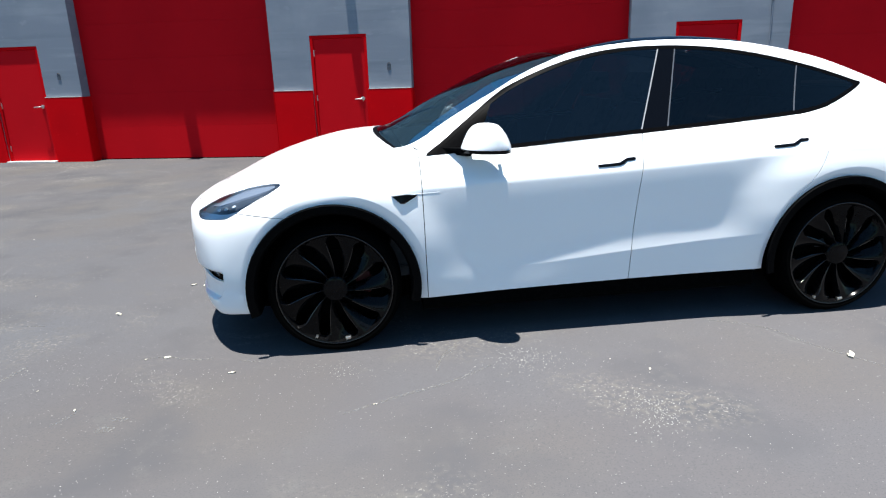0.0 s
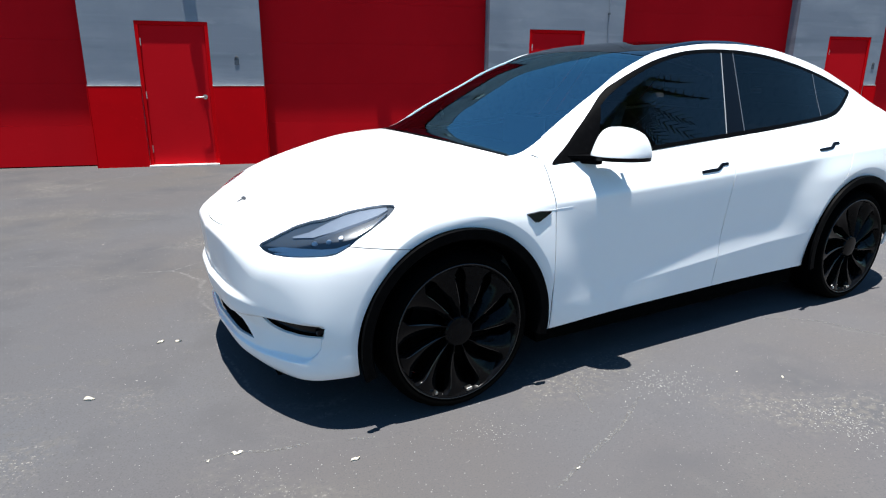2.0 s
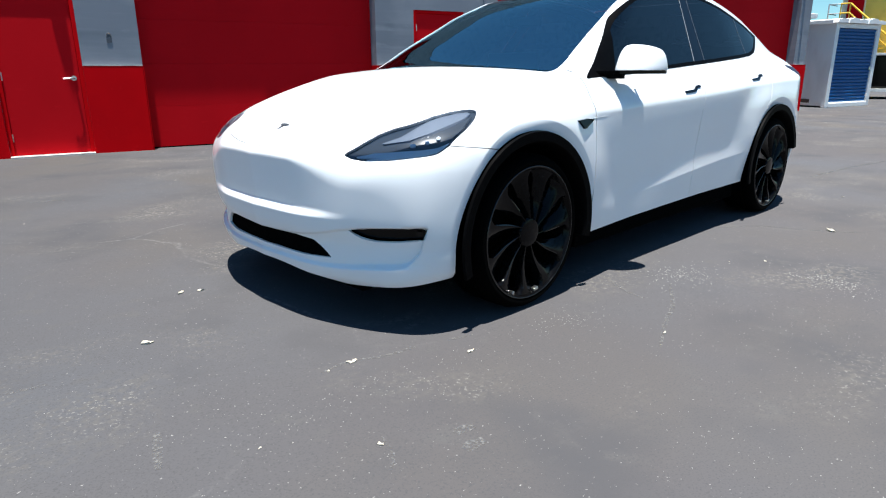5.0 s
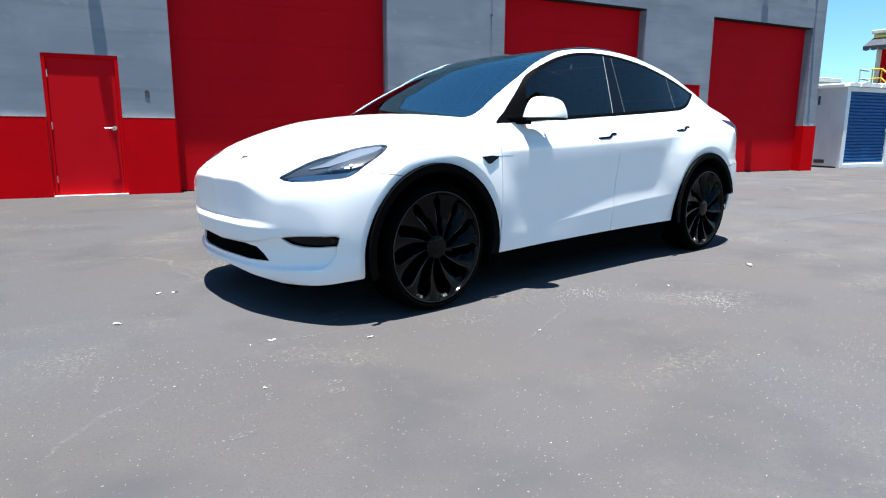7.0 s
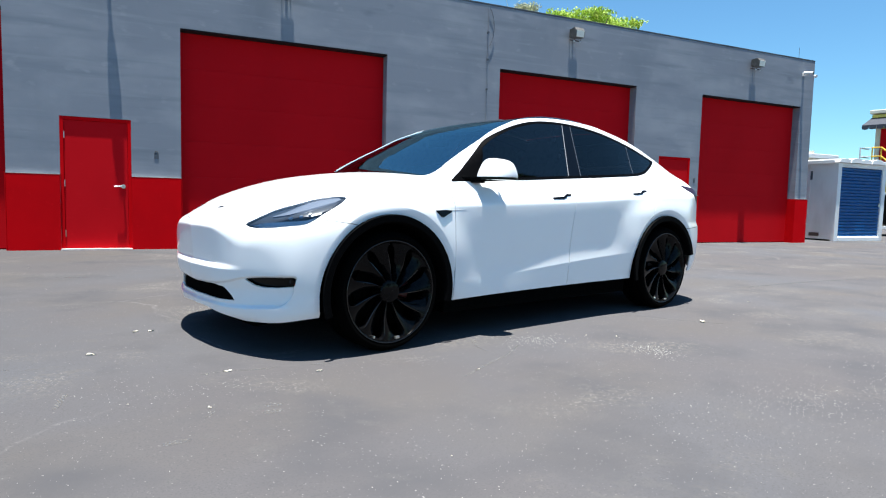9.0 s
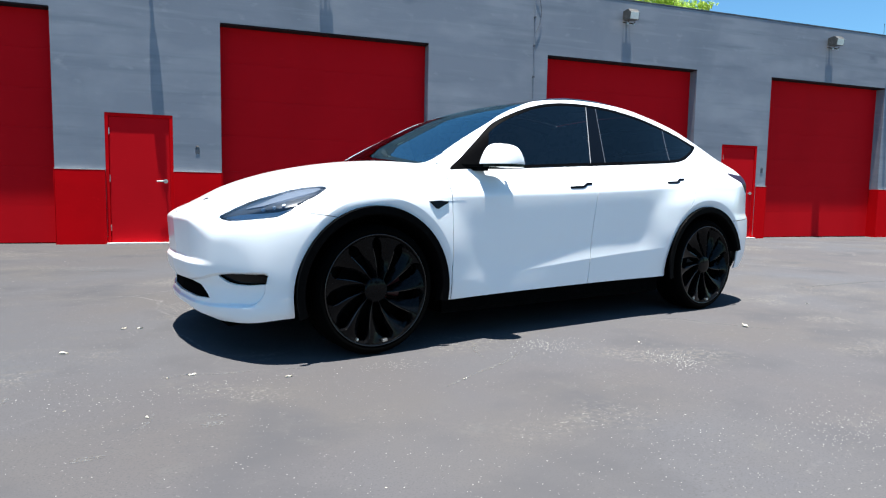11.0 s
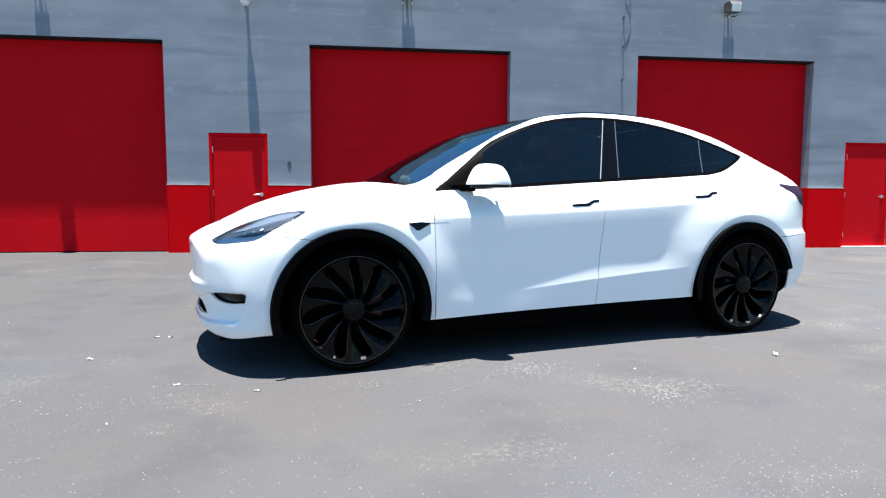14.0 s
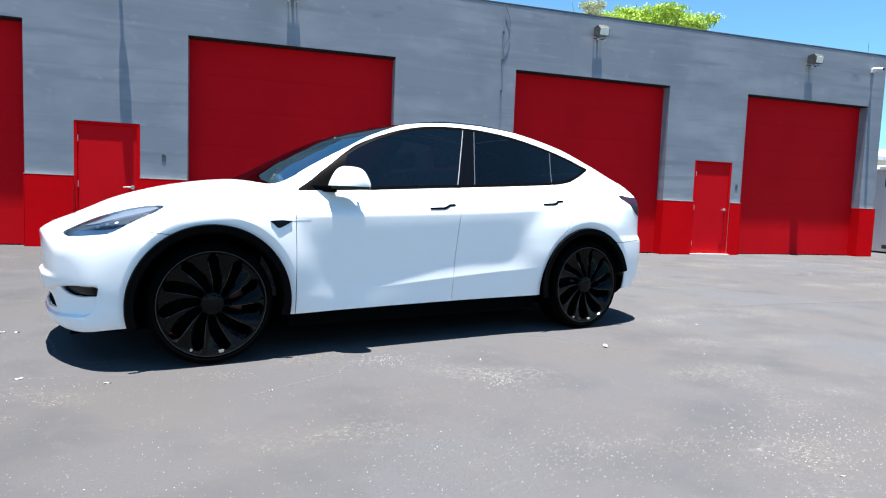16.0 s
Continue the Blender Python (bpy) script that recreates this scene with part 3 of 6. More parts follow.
# ---- storage container ----
def storage_container():
    x0, x1, y0, y1, top = 15.33, 17.55, 10.93, 15.8, 2.22
    ob = thing("storage_container", "white steel storage container with a blue roller door", "storage container", pose(x0, y0, 0))
    w, d = x1 - x0, y1 - y0
    part("floor_frame", box(0.02, w - 0.02, 0.02, d, 0.04, 0.14), CONTAINER, ob, bevel=0.006)
    for x in (0.15, w - 0.35):
        for y in (0.15, d - 0.4):
            part("foot", box(x, x + 0.2, y, y + 0.25, -0.01, 0.045), DARK_STEEL, ob)
    for s, x in ((0, 0.0), (1, w - 0.05)):
        part("side_wall", box(x, x + 0.05, 0.10, d, 0.14, top), CONTAINER, ob, bevel=0.004)
        part("corner_post", box(0 if s == 0 else w - 0.16, 0.16 if s == 0 else w, 0, 0.11, 0.0, top), CONTAINER, ob, bevel=0.008)
        for k in range(1, 6):
            px = -0.012 if s == 0 else w
            part("rib", box(px, px + 0.012, k * 0.8, k * 0.8 + 0.05, 0.14, top - 0.05), CONTAINER, ob, bevel=0.003)
    part("vent", box(-0.016, -0.002, 0.45, 0.75, 0.12, 0.22), DARK_STEEL, ob, "dark floor vent")
    part("vent", box(-0.016, -0.002, 0.75, 0.81, 1.75, 2.0), GREY_BOX, ob, "grey latch plate")
    part("rear_wall", box(0.05, w - 0.05, d - 0.05, d, 0.14, top), CONTAINER, ob)
    part("header", box(0.163, w - 0.163, 0.004, 0.10, 2.10, top), CONTAINER, ob, bevel=0.006)
    part("sill", box(0.163, w - 0.163, -0.02, 0.10, 0.0, 0.11), CONTAINER, ob, bevel=0.006)
    # the roof sheet overhangs with a scalloped edge
    n = 5
    for k in range(n):
        a, b = -0.08 + (w + 0.16) * k / n, -0.08 + (w + 0.16) * (k + 1) / n
        lift = (0.015, 0.04, 0.02, 0.05, 0.01)[k]
        part("roof_sheet", prism([(a - 0.02, top + 0.004), (b + 0.015, top + 0.004 + 0.3 * lift), (b, top + 0.075 + lift), ((a + b) / 2, top + 0.10 + lift), (a + 0.02, top + 0.08 + 0.4 * lift)], "y", (-0.09 - 0.02 * (k % 2), d)), CONTAINER, ob, bevel=0.008)
    for k in range(5):
        part("roof_edge", box(-0.11, -0.081, 0.05 + k * 0.95, 0.93 + k * 0.95, top - 0.02 + 0.01 * (k % 2), top + 0.075 + 0.015 * (k % 3)), CONTAINER, ob, bevel=0.006)
    door = part("roller_door", box(0.166, w - 0.166, 0.07, 0.085, 0.11, 2.10), BLUE_SLAT, ob, "blue corrugated roller door")
    m = 22
    for k in range(m):
        z0 = 0.112 + (2.10 - 0.114) * k / m
        z1 = z0 + (2.10 - 0.114) / m
        prof = [(0.066, z0 + 0.002), (0.045, z0 + 0.012), (0.034, z0 + 0.035), (0.034, z1 - 0.03), (0.05, z1 - 0.008), (0.066, z1 - 0.002)]
        part("slat", prism(prof, "x", (0.17, w - 0.17)), BLUE_SLAT, door)
    part("lock", box(w - 0.26, w - 0.19, 0.0, 0.032, 1.0, 1.09), STEEL, door, "bright steel padlock", bevel=0.01)
    return ob


storage_container()


# ---- the yellow building and what stands beyond the yard ----
def yellow_building():
    ob = thing("yellow_building", "yellow two-storey building with red door, awning and outside stair", "building", pose(38.86, 23.78, 0, 0, 0, -78))
    part("wall", box(-0.22, 16, 0, 10, 0, 6.85), YELLOW, ob)
    part("corner_trim", box(-0.28, -0.08, -0.06, -0.004, 3.3, 6.6), CREAM, ob, bevel=0.01)
    part("cornice", box(-0.47, 16.2, -0.25, 0.3, 6.61, 6.80), YELLOW, ob, bevel=0.03)
    part("cornice", box(-0.57, 16.3, -0.35, 0.4, 6.86, 7.08), CREAM, ob, bevel=0.03)
    dr = part("door", box(0.0, 0.88, -0.05, -0.004, 3.35, 5.93), RED_DOOR, ob, "dark red upper door", bevel=0.01)
    part("door_frame", box(-0.075, -0.005, -0.08, -0.004, 3.35, 6.02), CREAM, dr)
    part("door_frame", box(0.885, 0.95, -0.08, -0.004, 3.35, 6.02), CREAM, dr)
    part("landing", box(-0.6, 0.75, -1.5, -0.004, 3.45, 3.6), RAIL_YELLOW, ob, bevel=0.01)
    for x in (-0.55, 0.10, 0.58):
        part("post", tube([(x, -1.45, 0 if x != 0.10 else 3.6), (x, -1.45, 4.72)], 0.04, 8), CURB if x < 0 else RAIL_YELLOW, ob, smooth=40)
    for z in (4.15, 4.68):
        part("rail", tube([(-0.55, -0.1, z), (-0.55, -1.45, z), (0.08, -1.45, z)], 0.03, 8), CURB, ob, "pale grey side rail", smooth=40)
        part("rail", tube([(0.10, -1.45, z), (0.58, -1.45, z), (4.6, -1.45, z - 3.6)], 0.05, 8), RAIL_YELLOW, ob, smooth=40)
    for k in range(14):
        part("tread", box(0.75 + 0.27 * k, 1.03 + 0.27 * k, -1.4, -0.3, 3.35 - 0.245 * k, 3.40 - 0.245 * k), RAIL_YELLOW, ob)
    part("stringer", prism([(0.70, 3.50), (0.70, 3.15), (4.4, -0.05), (4.75, 0.0)], "y", (-1.45, -1.38)), RAIL_YELLOW, ob)
    aw = part("awning", prism([(0.0, 6.66), (0.0, 6.54), (-1.5, 5.95), (-1.5, 6.05)], "x", (-0.55, 1.42)), AWNING, ob, "dark sloping cloth awning")
    for k in range(5):
        x = -0.55 + 0.394 * k
        part("valance", prism([(x + 0.005, 5.95), (x + 0.39, 5.95), (x + 0.37, 5.81), (x + 0.20, 5.77), (x + 0.03, 5.81)], "y", (-1.52, -1.50)), AWNING, aw)
    win = part("opening", box(4.6, 13, -0.03, -0.004, 0.1, 2.2), GLOSS_BLACK, ob, "dark ground floor shop opening")
    part("mullion", box(7.3, 7.45, -0.07, -0.034, 0.1, 2.2), CREAM, win)
    part("mullion", box(10.2, 10.35, -0.07, -0.034, 0.1, 2.2), CREAM, win)
    return ob


yellow_building()


def shed():
    """A low flat-roofed shed that shows over the container's roof."""
    ob = thing("shed", "low white flat-roofed shed behind the storage container", "shed", pose(21.8, 17.2, 0))
    part("wall", box(0.15, 2.9, 0.15, 3.0, 0, 3.05), CREAM, ob)
    part("roof", box(0, 3.1, 0, 3.15, 3.055, 3.24), CONTAINER, ob, "white flat roof slab", bevel=0.02)
    part("gable", prism([(1.2, 3.245), (3.2, 3.245), (3.2, 3.52), (2.7, 3.48)], "y", (1.2, 2.2)), CREAM, ob, "beige sloping roof end", bevel=0.01)
    part("vent_box", box(0.7, 1.5, 0.6, 1.4, 3.245, 3.55), CONTAINER, ob, "white vent box", bevel=0.02)
    return ob


shed()


def trailer():
    """A dark box trailer with a white lower rail, parked beyond the container."""
    ob = thing("trailer", "dark box trailer with a white lower rail parked in the yard", "trailer", pose(20.7, 13.5, 0, 0, 0, -45))
    part("body", box(0, 6.5, 0.03, 2.2, 0.42, 1.45), GLOSS_BLACK, ob, bevel=0.02)
    part("lower_rail", box(-0.05, 6.55, -0.05, 0.02, 0.24, 0.36), CURB, ob, bevel=0.01)
    part("upper_rail", box(-0.05, 6.55, -0.02, 2.25, 1.46, 1.54), CURB, ob, bevel=0.01)
    part("chassis", box(0.1, 6.4, 0.1, 2.1, 0.30, 0.41), DARK_STEEL, ob)
    for x in (0.04, 2.2, 4.4, 6.4):
        part("post", box(x, x + 0.06, -0.01, 0.028, 0.37, 1.455), DARK_STEEL, ob, bevel=0.005)
    for x in (3.0, 3.9):
        for y in (0.12, 2.0):
            w = lathe([(0, -0.09), (0.16, -0.09), (0.30, -0.08), (0.33, -0.04), (0.33, 0.06), (0.28, 0.09), (0, 0.09)], 28)
            bmesh.ops.translate(w, verts=w.verts, vec=(x, y, 0.33))
            part("wheel", w, RUBBER, ob, smooth=35)
    part("drawbar", tube([(0.2, 0.4, 0.36), (-1.1, 1.1, 0.36), (0.2, 1.8, 0.36)], 0.04, 8), DARK_STEEL, ob, smooth=40)
    part("jack", tube([(-1.0, 1.1, 0.0), (-1.0, 1.1, 0.5)], 0.03, 8), DARK_STEEL, ob, smooth=40)
    return ob


trailer()


# ---- the car ----
def curve(x, *pts):
    """A smooth curve through (x, value) knots: monotone cubic, straight past its ends."""
    px = np.array(pts[0::2], float)
    py = np.array(pts[1::2], float)
    d = np.diff(py) / np.diff(px)
    m = np.concatenate([[d[0]], np.where(d[1:] * d[:-1] > 0, 2 * d[1:] * d[:-1] / (d[1:] + d[:-1] + 1e-12), 0), [d[-1]]])
    x = np.asarray(x, float)
    i = np.clip(np.searchsorted(px, x) - 1, 0, len(px) - 2)
    h = px[i + 1] - px[i]
    s = np.clip((x - px[i]) / h, 0, 1)
    a, b = py[i], py[i + 1]
    return a * (1 + 2 * s) * (1 - s) ** 2 + m[i] * h * s * (1 - s) ** 2 + b * s * s * (3 - 2 * s) - m[i + 1] * h * s * s * (1 - s)


def step(x, a, b):
    s = np.clip((x - a) / (b - a), 0, 1)
    return s * s * (3 - 2 * s)


def knots(x, px, py):
    """The same, with knots that vary from point to point: px and py are lists of arrays."""
    px, py = np.stack(np.broadcast_arrays(*px)), np.stack(np.broadcast_arrays(*py))
    d = np.diff(py, axis=0) / np.diff(px, axis=0)
    same = d[1:] * d[:-1] > 0
    m = np.concatenate([d[:1], np.where(same, 2 * d[1:] * d[:-1] / np.where(same, d[1:] + d[:-1], 1), 0), d[-1:]])
    i = np.clip((x[None] > px).sum(0) - 1, 0, len(px) - 2)
    take = lambda a, k: np.take_along_axis(a, k[None], 0)[0]
    x0, x1, a, b = take(px, i), take(px, i + 1), take(py, i), take(py, i + 1)
    h = x1 - x0
    s = (x - x0) / h
    u = np.clip(s, 0, 1)
    v = a * (1 + 2 * u) * (1 - u) ** 2 + take(m, i) * h * u * (1 - u) ** 2 + b * u * u * (3 - 2 * u) - take(m, i + 1) * h * u * u * (1 - u)
    return v + np.where(s > 1, (s - 1) * h * take(m, i + 1), 0) + np.where(s < 0, s * h * take(m, i), 0)


def smooth_max(a, b, r):
    k = np.clip(1 - np.abs(a - b) / r, 0, 1)
    return np.maximum(a, b) + r * k * k * 0.25


WHEEL_F, WHEEL_R, HUB_Z = 0.0, 2.89, 0.355


def top_line(x):
    return curve(x, -0.9, 0.692, -0.86, 0.723, -0.82, 0.751, -0.78, 0.775, -0.69, 0.815, -0.6, 0.857, -0.43, 0.937, -0.24, 0.998, -0.05, 1.042, 0.15, 1.075, 0.30, 1.090,
                 0.36, 1.107, 0.45, 1.150, 0.6, 1.234, 0.8, 1.338, 1.0, 1.431, 1.2, 1.497, 1.4, 1.546, 1.6, 1.582, 1.8, 1.601, 2.0, 1.604, 2.3, 1.588, 2.6, 1.545, 2.9, 1.485,
                 3.2, 1.385, 3.5, 1.272, 3.64, 1.224, 3.70, 1.207, 3.735, 1.12, 3.9, 0.86)


def arch_band(dx, z):
    """Outer radius of the flat band round a wheel arch, by the side it is on."""
    up = np.clip((z - HUB_Z) / 0.45, 0, 1)
    return 0.489 + 0.016 * up + 0.012 * np.clip(dx / 0.45, -0.5, 1)


def crease_line(x):
    """The sharp line low on the doors, rising towards the rear."""
    return curve(x, -0.9, 0.34, 0.85, 0.396, 1.66, 0.457, 2.35, 0.505, 3.9, 0.60)


def half_width(x, z):
    plan = curve(x, -0.9, 0.90, -0.5, 0.945, -0.2, 0.958, 0.0, 0.958, 0.5, 0.950, 1.0, 0.938, 1.7, 0.935, 2.4, 0.944, 2.9, 0.958, 3.3, 0.945, 3.6, 0.90, 3.9, 0.82)
    belt_z = curve(x, -0.9, 0.85, -0.3, 0.985, 0.5, 1.04, 1.24, 1.065, 1.7, 1.095, 2.5, 1.15, 3.2, 1.20, 3.9, 1.22)
    belt_y = curve(x, -0.9, 0.82, -0.3, 0.80, 0.5, 0.845, 1.0, 0.85, 1.6, 0.835, 2.3, 0.80, 2.8, 0.745, 3.2, 0.67, 3.6, 0.60, 3.9, 0.57)
    rail_y = curve(x, -0.9, 0.50, 0.3, 0.60, 0.9, 0.60, 1.6, 0.575, 2.4, 0.55, 3.0, 0.50, 3.6, 0.46, 3.9, 0.44)
    crease_z = crease_line(x)
    shoulder_z = curve(x, -0.9, 0.74, -0.3, 0.83, 0.48, 0.855, 1.66, 0.898, 2.49, 0.942, 3.2, 0.97, 3.9, 0.96)
    dish = step(x, 0.72, 1.75) * (1 - step(x, 1.75, 2.75))
    tuck = 0.006 + 0.018 * step(x, 0.10, 0.90) * (1 - step(x, 1.95, 2.80))
    full = step(x, -0.4, 0.2)
    z0 = np.zeros_like(z)
    kz = [z0 + 0.16, z0 + 0.27, crease_z - 0.006, crease_z + 0.010, crease_z + 0.045, 0.5 * (crease_z + shoulder_z) + 0.03, shoulder_z, 0.45 * shoulder_z + 0.55 * belt_z, belt_z, z0 + 1.56]
    lean = step(x, 0.40, 1.0) * (1 - step(x, 1.80, 2.90))
    near = 2 - step(np.abs(x - WHEEL_F), 0.30, 0.65) - step(np.abs(x - WHEEL_R), 0.30, 0.75)
    side = plan - 0.002 - 0.022 * near
    ky = [plan - 0.15, plan - 0.030 - 0.006 * lean, plan - tuck - 0.008 * lean, plan - tuck - 0.0001 - 0.0075 * lean, plan - tuck - 0.0002 - 0.006 * lean,
          plan - 0.001 - 0.5 * tuck, side, side - 0.52 * (side - belt_y), belt_y, rail_y]
    w = knots(z, kz, ky)
    # above the crease the door swells gently, below it falls away
    over = np.clip((z - crease_z) / (0.05 + 0.17 * dish), 0, 1)
    under = np.clip((crease_z - z) / 0.20, 0, 1)
    w = w + 0.0135 * dish * np.where(z > crease_z, (1 - over) ** 2, 1 - under)
    for cx, reach in ((WHEEL_F, 0.70), (WHEEL_R, 0.80)):
        r = np.hypot(x - cx, z - HUB_Z)
        w = w + np.maximum(0, 0.953 - w) * (1 - step(r, 0.46, reach)) * step(z, 0.30, 0.66) * (1 - step(z, 0.80, 0.95))
        # a flat band follows the arch and turns a little inwards
        band = np.clip(arch_band(x - cx, z) - r, 0, 0.06)
        w = w - 0.30 * band * step(z, 0.1, 0.3)
    return w


def hollow_top(y):
    return curve(y, 0.0, 0.378, 0.28, 0.388, 0.44, 0.410, 0.56, 0.438, 0.70, 0.457, 0.90, 0.468)


def hollow_foot(y):
    return curve(y, 0.0, 0.262, 0.42, 0.262, 0.54, 0.269, 0.685, 0.283, 0.80, 0.292, 0.90, 0.300)


def hollow_rim(y, z):
    """How far a point of the lower fascia lies inside its foot and its outer edge, which meet in a round corner."""
    return -smooth_max(hollow_foot(y) - z, y - 0.848 - 0.30 * (z - 0.376), 0.075)


def hollow(y, z):
    """The lower fascia sits back between the lip, the outer corner and the edge above."""
    top = hollow_top(y)
    return step(hollow_rim(y, z), -0.006, 0.012) * (1 - step(z, top - 0.005, top + 0.003))


def front_line(y, z):
    nose = curve(z, 0.16, -0.78, 0.22, -0.826, 0.28, -0.838, 0.36, -0.840, 0.43, -0.858, 0.5, -0.866, 0.6, -0.870, 0.68, -0.872, 0.74, -0.862, 0.9, -0.82)
    bend = curve(y, 0, 0, 0.3, 0.02, 0.5, 0.068, 0.65, 0.125, 0.78, 0.195, 0.87, 0.27, 0.93, 0.38, 0.97, 0.56, 1.1, 1.4)
    mask = step(z, 0.478, 0.512) * (1 - step(y, 0.26, 0.62 + 0.3 * (z - 0.5)))
    nose = nose + mask * (-0.850 - 0.078 * (z - 0.515) - nose + 0.006)
    lip = (1 - step(z, hollow_foot(y) - 0.006, hollow_foot(y) + 0.014)) * step(z, 0.17, 0.24) * step(y, 0.36, 0.60) * (1 - step(y, 0.78, 0.88))
    return nose + bend - 0.006 * lip


def rear_line(y, z):
    tail = curve(z, 0.16, 3.55, 0.3, 3.74, 0.45, 3.825, 0.62, 3.84, 0.70, 3.835, 0.76, 3.80, 0.95, 3.79, 1.08, 3.765, 1.15, 3.73, 1.4, 3.66)
    bend = curve(y, 0, 0, 0.4, 0.03, 0.6, 0.085, 0.75, 0.155, 0.85, 0.25, 0.92, 0.42, 1.1, 1.2)
    return tail - bend


def body_field(x, y, z):
    """Negative inside the closed body shape, in metres or nearly so."""
    y = np.abs(y)
    side = (y - half_width(x, z)) * 0.93
    slope = 0.80 - 0.08 * step(x, 0.3, 1.2)
    crown = curve(x, -0.9, 0.10, -0.5, 0.055, 0.2, 0.024, 0.33, 0.030, 0.45, 0.034, 0.6, 0.036, 0.8, 0.044, 1.0, 0.060, 1.2, 0.056, 1.4, 0.026, 2.0, 0.017, 2.6, 0.036, 3.0, 0.055, 3.9, 0.07)
    # the windscreen is swept: its foot and its slope lie further back towards the pillars
    sweep = 0.10 * step(x, 0.0, 0.28) * (1 - step(x, 0.8, 1.35))
    bend = np.minimum(y / 0.75, 1.1) ** 2
    top = (z - top_line(x - sweep * bend) + crown * (y / 0.75) ** 2) * slope
    front = (front_line(y, z) - x) * 0.9
    rear = (x - rear_line(y, z)) * 0.9
    round_top = curve(x, -0.9, 0.16, -0.3, 0.20, 0.2, 0.15, 0.6, 0.06, 1.2, 0.05, 3.2, 0.06, 3.9, 0.1)
    f = smooth_max(side, top, round_top)
    f = smooth_max(f, front, 0.014 + 0.086 * step(y, 0.28, 0.62))
    f = smooth_max(f, rear, 0.06)
    f = f + (0.013 + 0.012 * step(y, 0.52, 0.72)) * hollow(y, z) * (1 - step(x, -0.48, -0.40))
    return f


CAR = pose(-1.1899, 3.8457, 0, 0, 0, 13.96)
car = thing("car", "white electric crossover car with black wheels parked in the yard", "car", CAR)


def normals_at(p):
    e = 0.004
    x, y, z = p[:, 0], p[:, 1], p[:, 2]
    g = np.stack([body_field(x + e, y, z) - body_field(x - e, y, z), body_field(x, y + e, z) - body_field(x, y - e, z), body_field(x, y, z + e) - body_field(x, y, z - e)], -1)
    return g / np.maximum(np.linalg.norm(g, axis=1)[:, None], 1e-9)


class Skin:
    """The near half of the body as polygons that can be cut along curves."""

    def __init__(self):
        self.gaps = []
        ways = []
        s0, s1, zc = -0.05, 3.05, 0.62
        for k in range(100, 0, -1):
            ways.append((s0, k / 100 * 90.0))
        for k in range(191):
            ways.append((s0 + (s1 - s0) * k / 190, 0.0))
        for k in range(1, 49):
            ways.append((s1, -k / 48 * 90.0))
        aims = [(0.93, 0.155 + 0.105 * k / 10) for k in range(10)] + [(0.93, 0.26 + 0.22 * k / 56) for k in range(56)] + [(0.93, 0.48 + 0.57 * k / 56) for k in range(57)] + [(0.93 * (1 - k / 64), 1.05 + 0.5 * k / 64) for k in range(1, 65)]
        s = np.array([w[0] for w in ways])[:, None]
        phi = np.radians(np.array([w[1] for w in ways]))[:, None]
        h = np.array([a[0] for a in aims])[None]
        v = np.array([a[1] for a in aims])[None] - zc
        n = np.hypot(h, v)
        dx, dy, dz = -np.sin(phi) * h / n, -np.cos(phi) * h / n, (v / n) + 0 * phi
        sx = s + 0 * dx
        lo, hi = np.full(dx.shape, 0.02), np.full(dx.shape, 1.9)
        for _ in range(42):
            mid = 0.5 * (lo + hi)
            inside = body_field(sx + dx * mid, dy * mid, zc + dz * mid) < 0
            lo, hi = np.where(inside, mid, lo), np.where(inside, hi, mid)
        x, y, z = sx + dx * lo, dy * lo, zc + dz * lo
        y[0, :] = y[-1, :] = 0
        y[:, -1] = 0
        nu, nv = x.shape
        self.p = [tuple(q) for q in np.stack([x, y, z], -1).reshape(-1, 3)]
        self.all = [(a, a + nv, a + nv + 1, a + 1) for i in range(nu - 1) for a in range(i * nv, i * nv + nv - 1)]

    def cut(self, faces, field):
        """Splits faces where field(x, y, z) changes sign: (below zero, above zero)."""
        if not faces:
            return [], []
        used = sorted({i for f in faces for i in f})
        q = np.array([self.p[i] for i in used])
        val = dict(zip(used, field(q[:, 0], q[:, 1], q[:, 2]).tolist()))
        low, high, made = [], [], {}
        start = len(self.p)
        for f in faces:
            v = [val[i] for i in f]
            if max(v) <= 0:
                low.append(f)
            elif min(v) >= 0:
                high.append(f)
            else:
                a, b = [], []
                for k, i in enumerate(f):
                    j = f[(k + 1) % len(f)]
                    vi, vj = v[k], val[j]
                    if vi <= 0:
                        a.append(i)
                    if vi >= 0:
                        b.append(i)
                    if vi * vj < 0:
                        key = (min(i, j), max(i, j))
                        if key not in made:
                            s = vi / (vi - vj)
                            made[key] = len(self.p)
                            self.p.append(tuple(p + (r - p) * s for p, r in zip(self.p[i], self.p[j])))
                        a.append(made[key])
                        b.append(made[key])
                if len(a) > 2:
                    low.append(tuple(a))
                if len(b) > 2:
                    high.append(tuple(b))
        self.settle(start)
        return low, high

    def settle(self, start):
        """Lays the points made since start onto the body's surface."""
        if start == len(self.p):
            return
        q = np.array(self.p[start:])
        mid = np.abs(q[:, 1]) < 1e-6
        for _ in range(2):
            n = normals_at(q)
            f = body_field(q[:, 0], q[:, 1], q[:, 2])
            q = q - np.clip(f, -0.01, 0.01)[:, None] * n
            q[mid, 1] = 0
        self.p[start:] = [tuple(r) for r in q.tolist()]

    def seam(self, faces, field, half=0.0022):
        """As cut, with a narrow strip between that becomes a panel gap."""
        low, rest = self.cut(faces, lambda x, y, z: field(x, y, z) + half)
        strip, high = self.cut(rest, lambda x, y, z: field(x, y, z) - half)
        self.gaps += strip
        return low, high


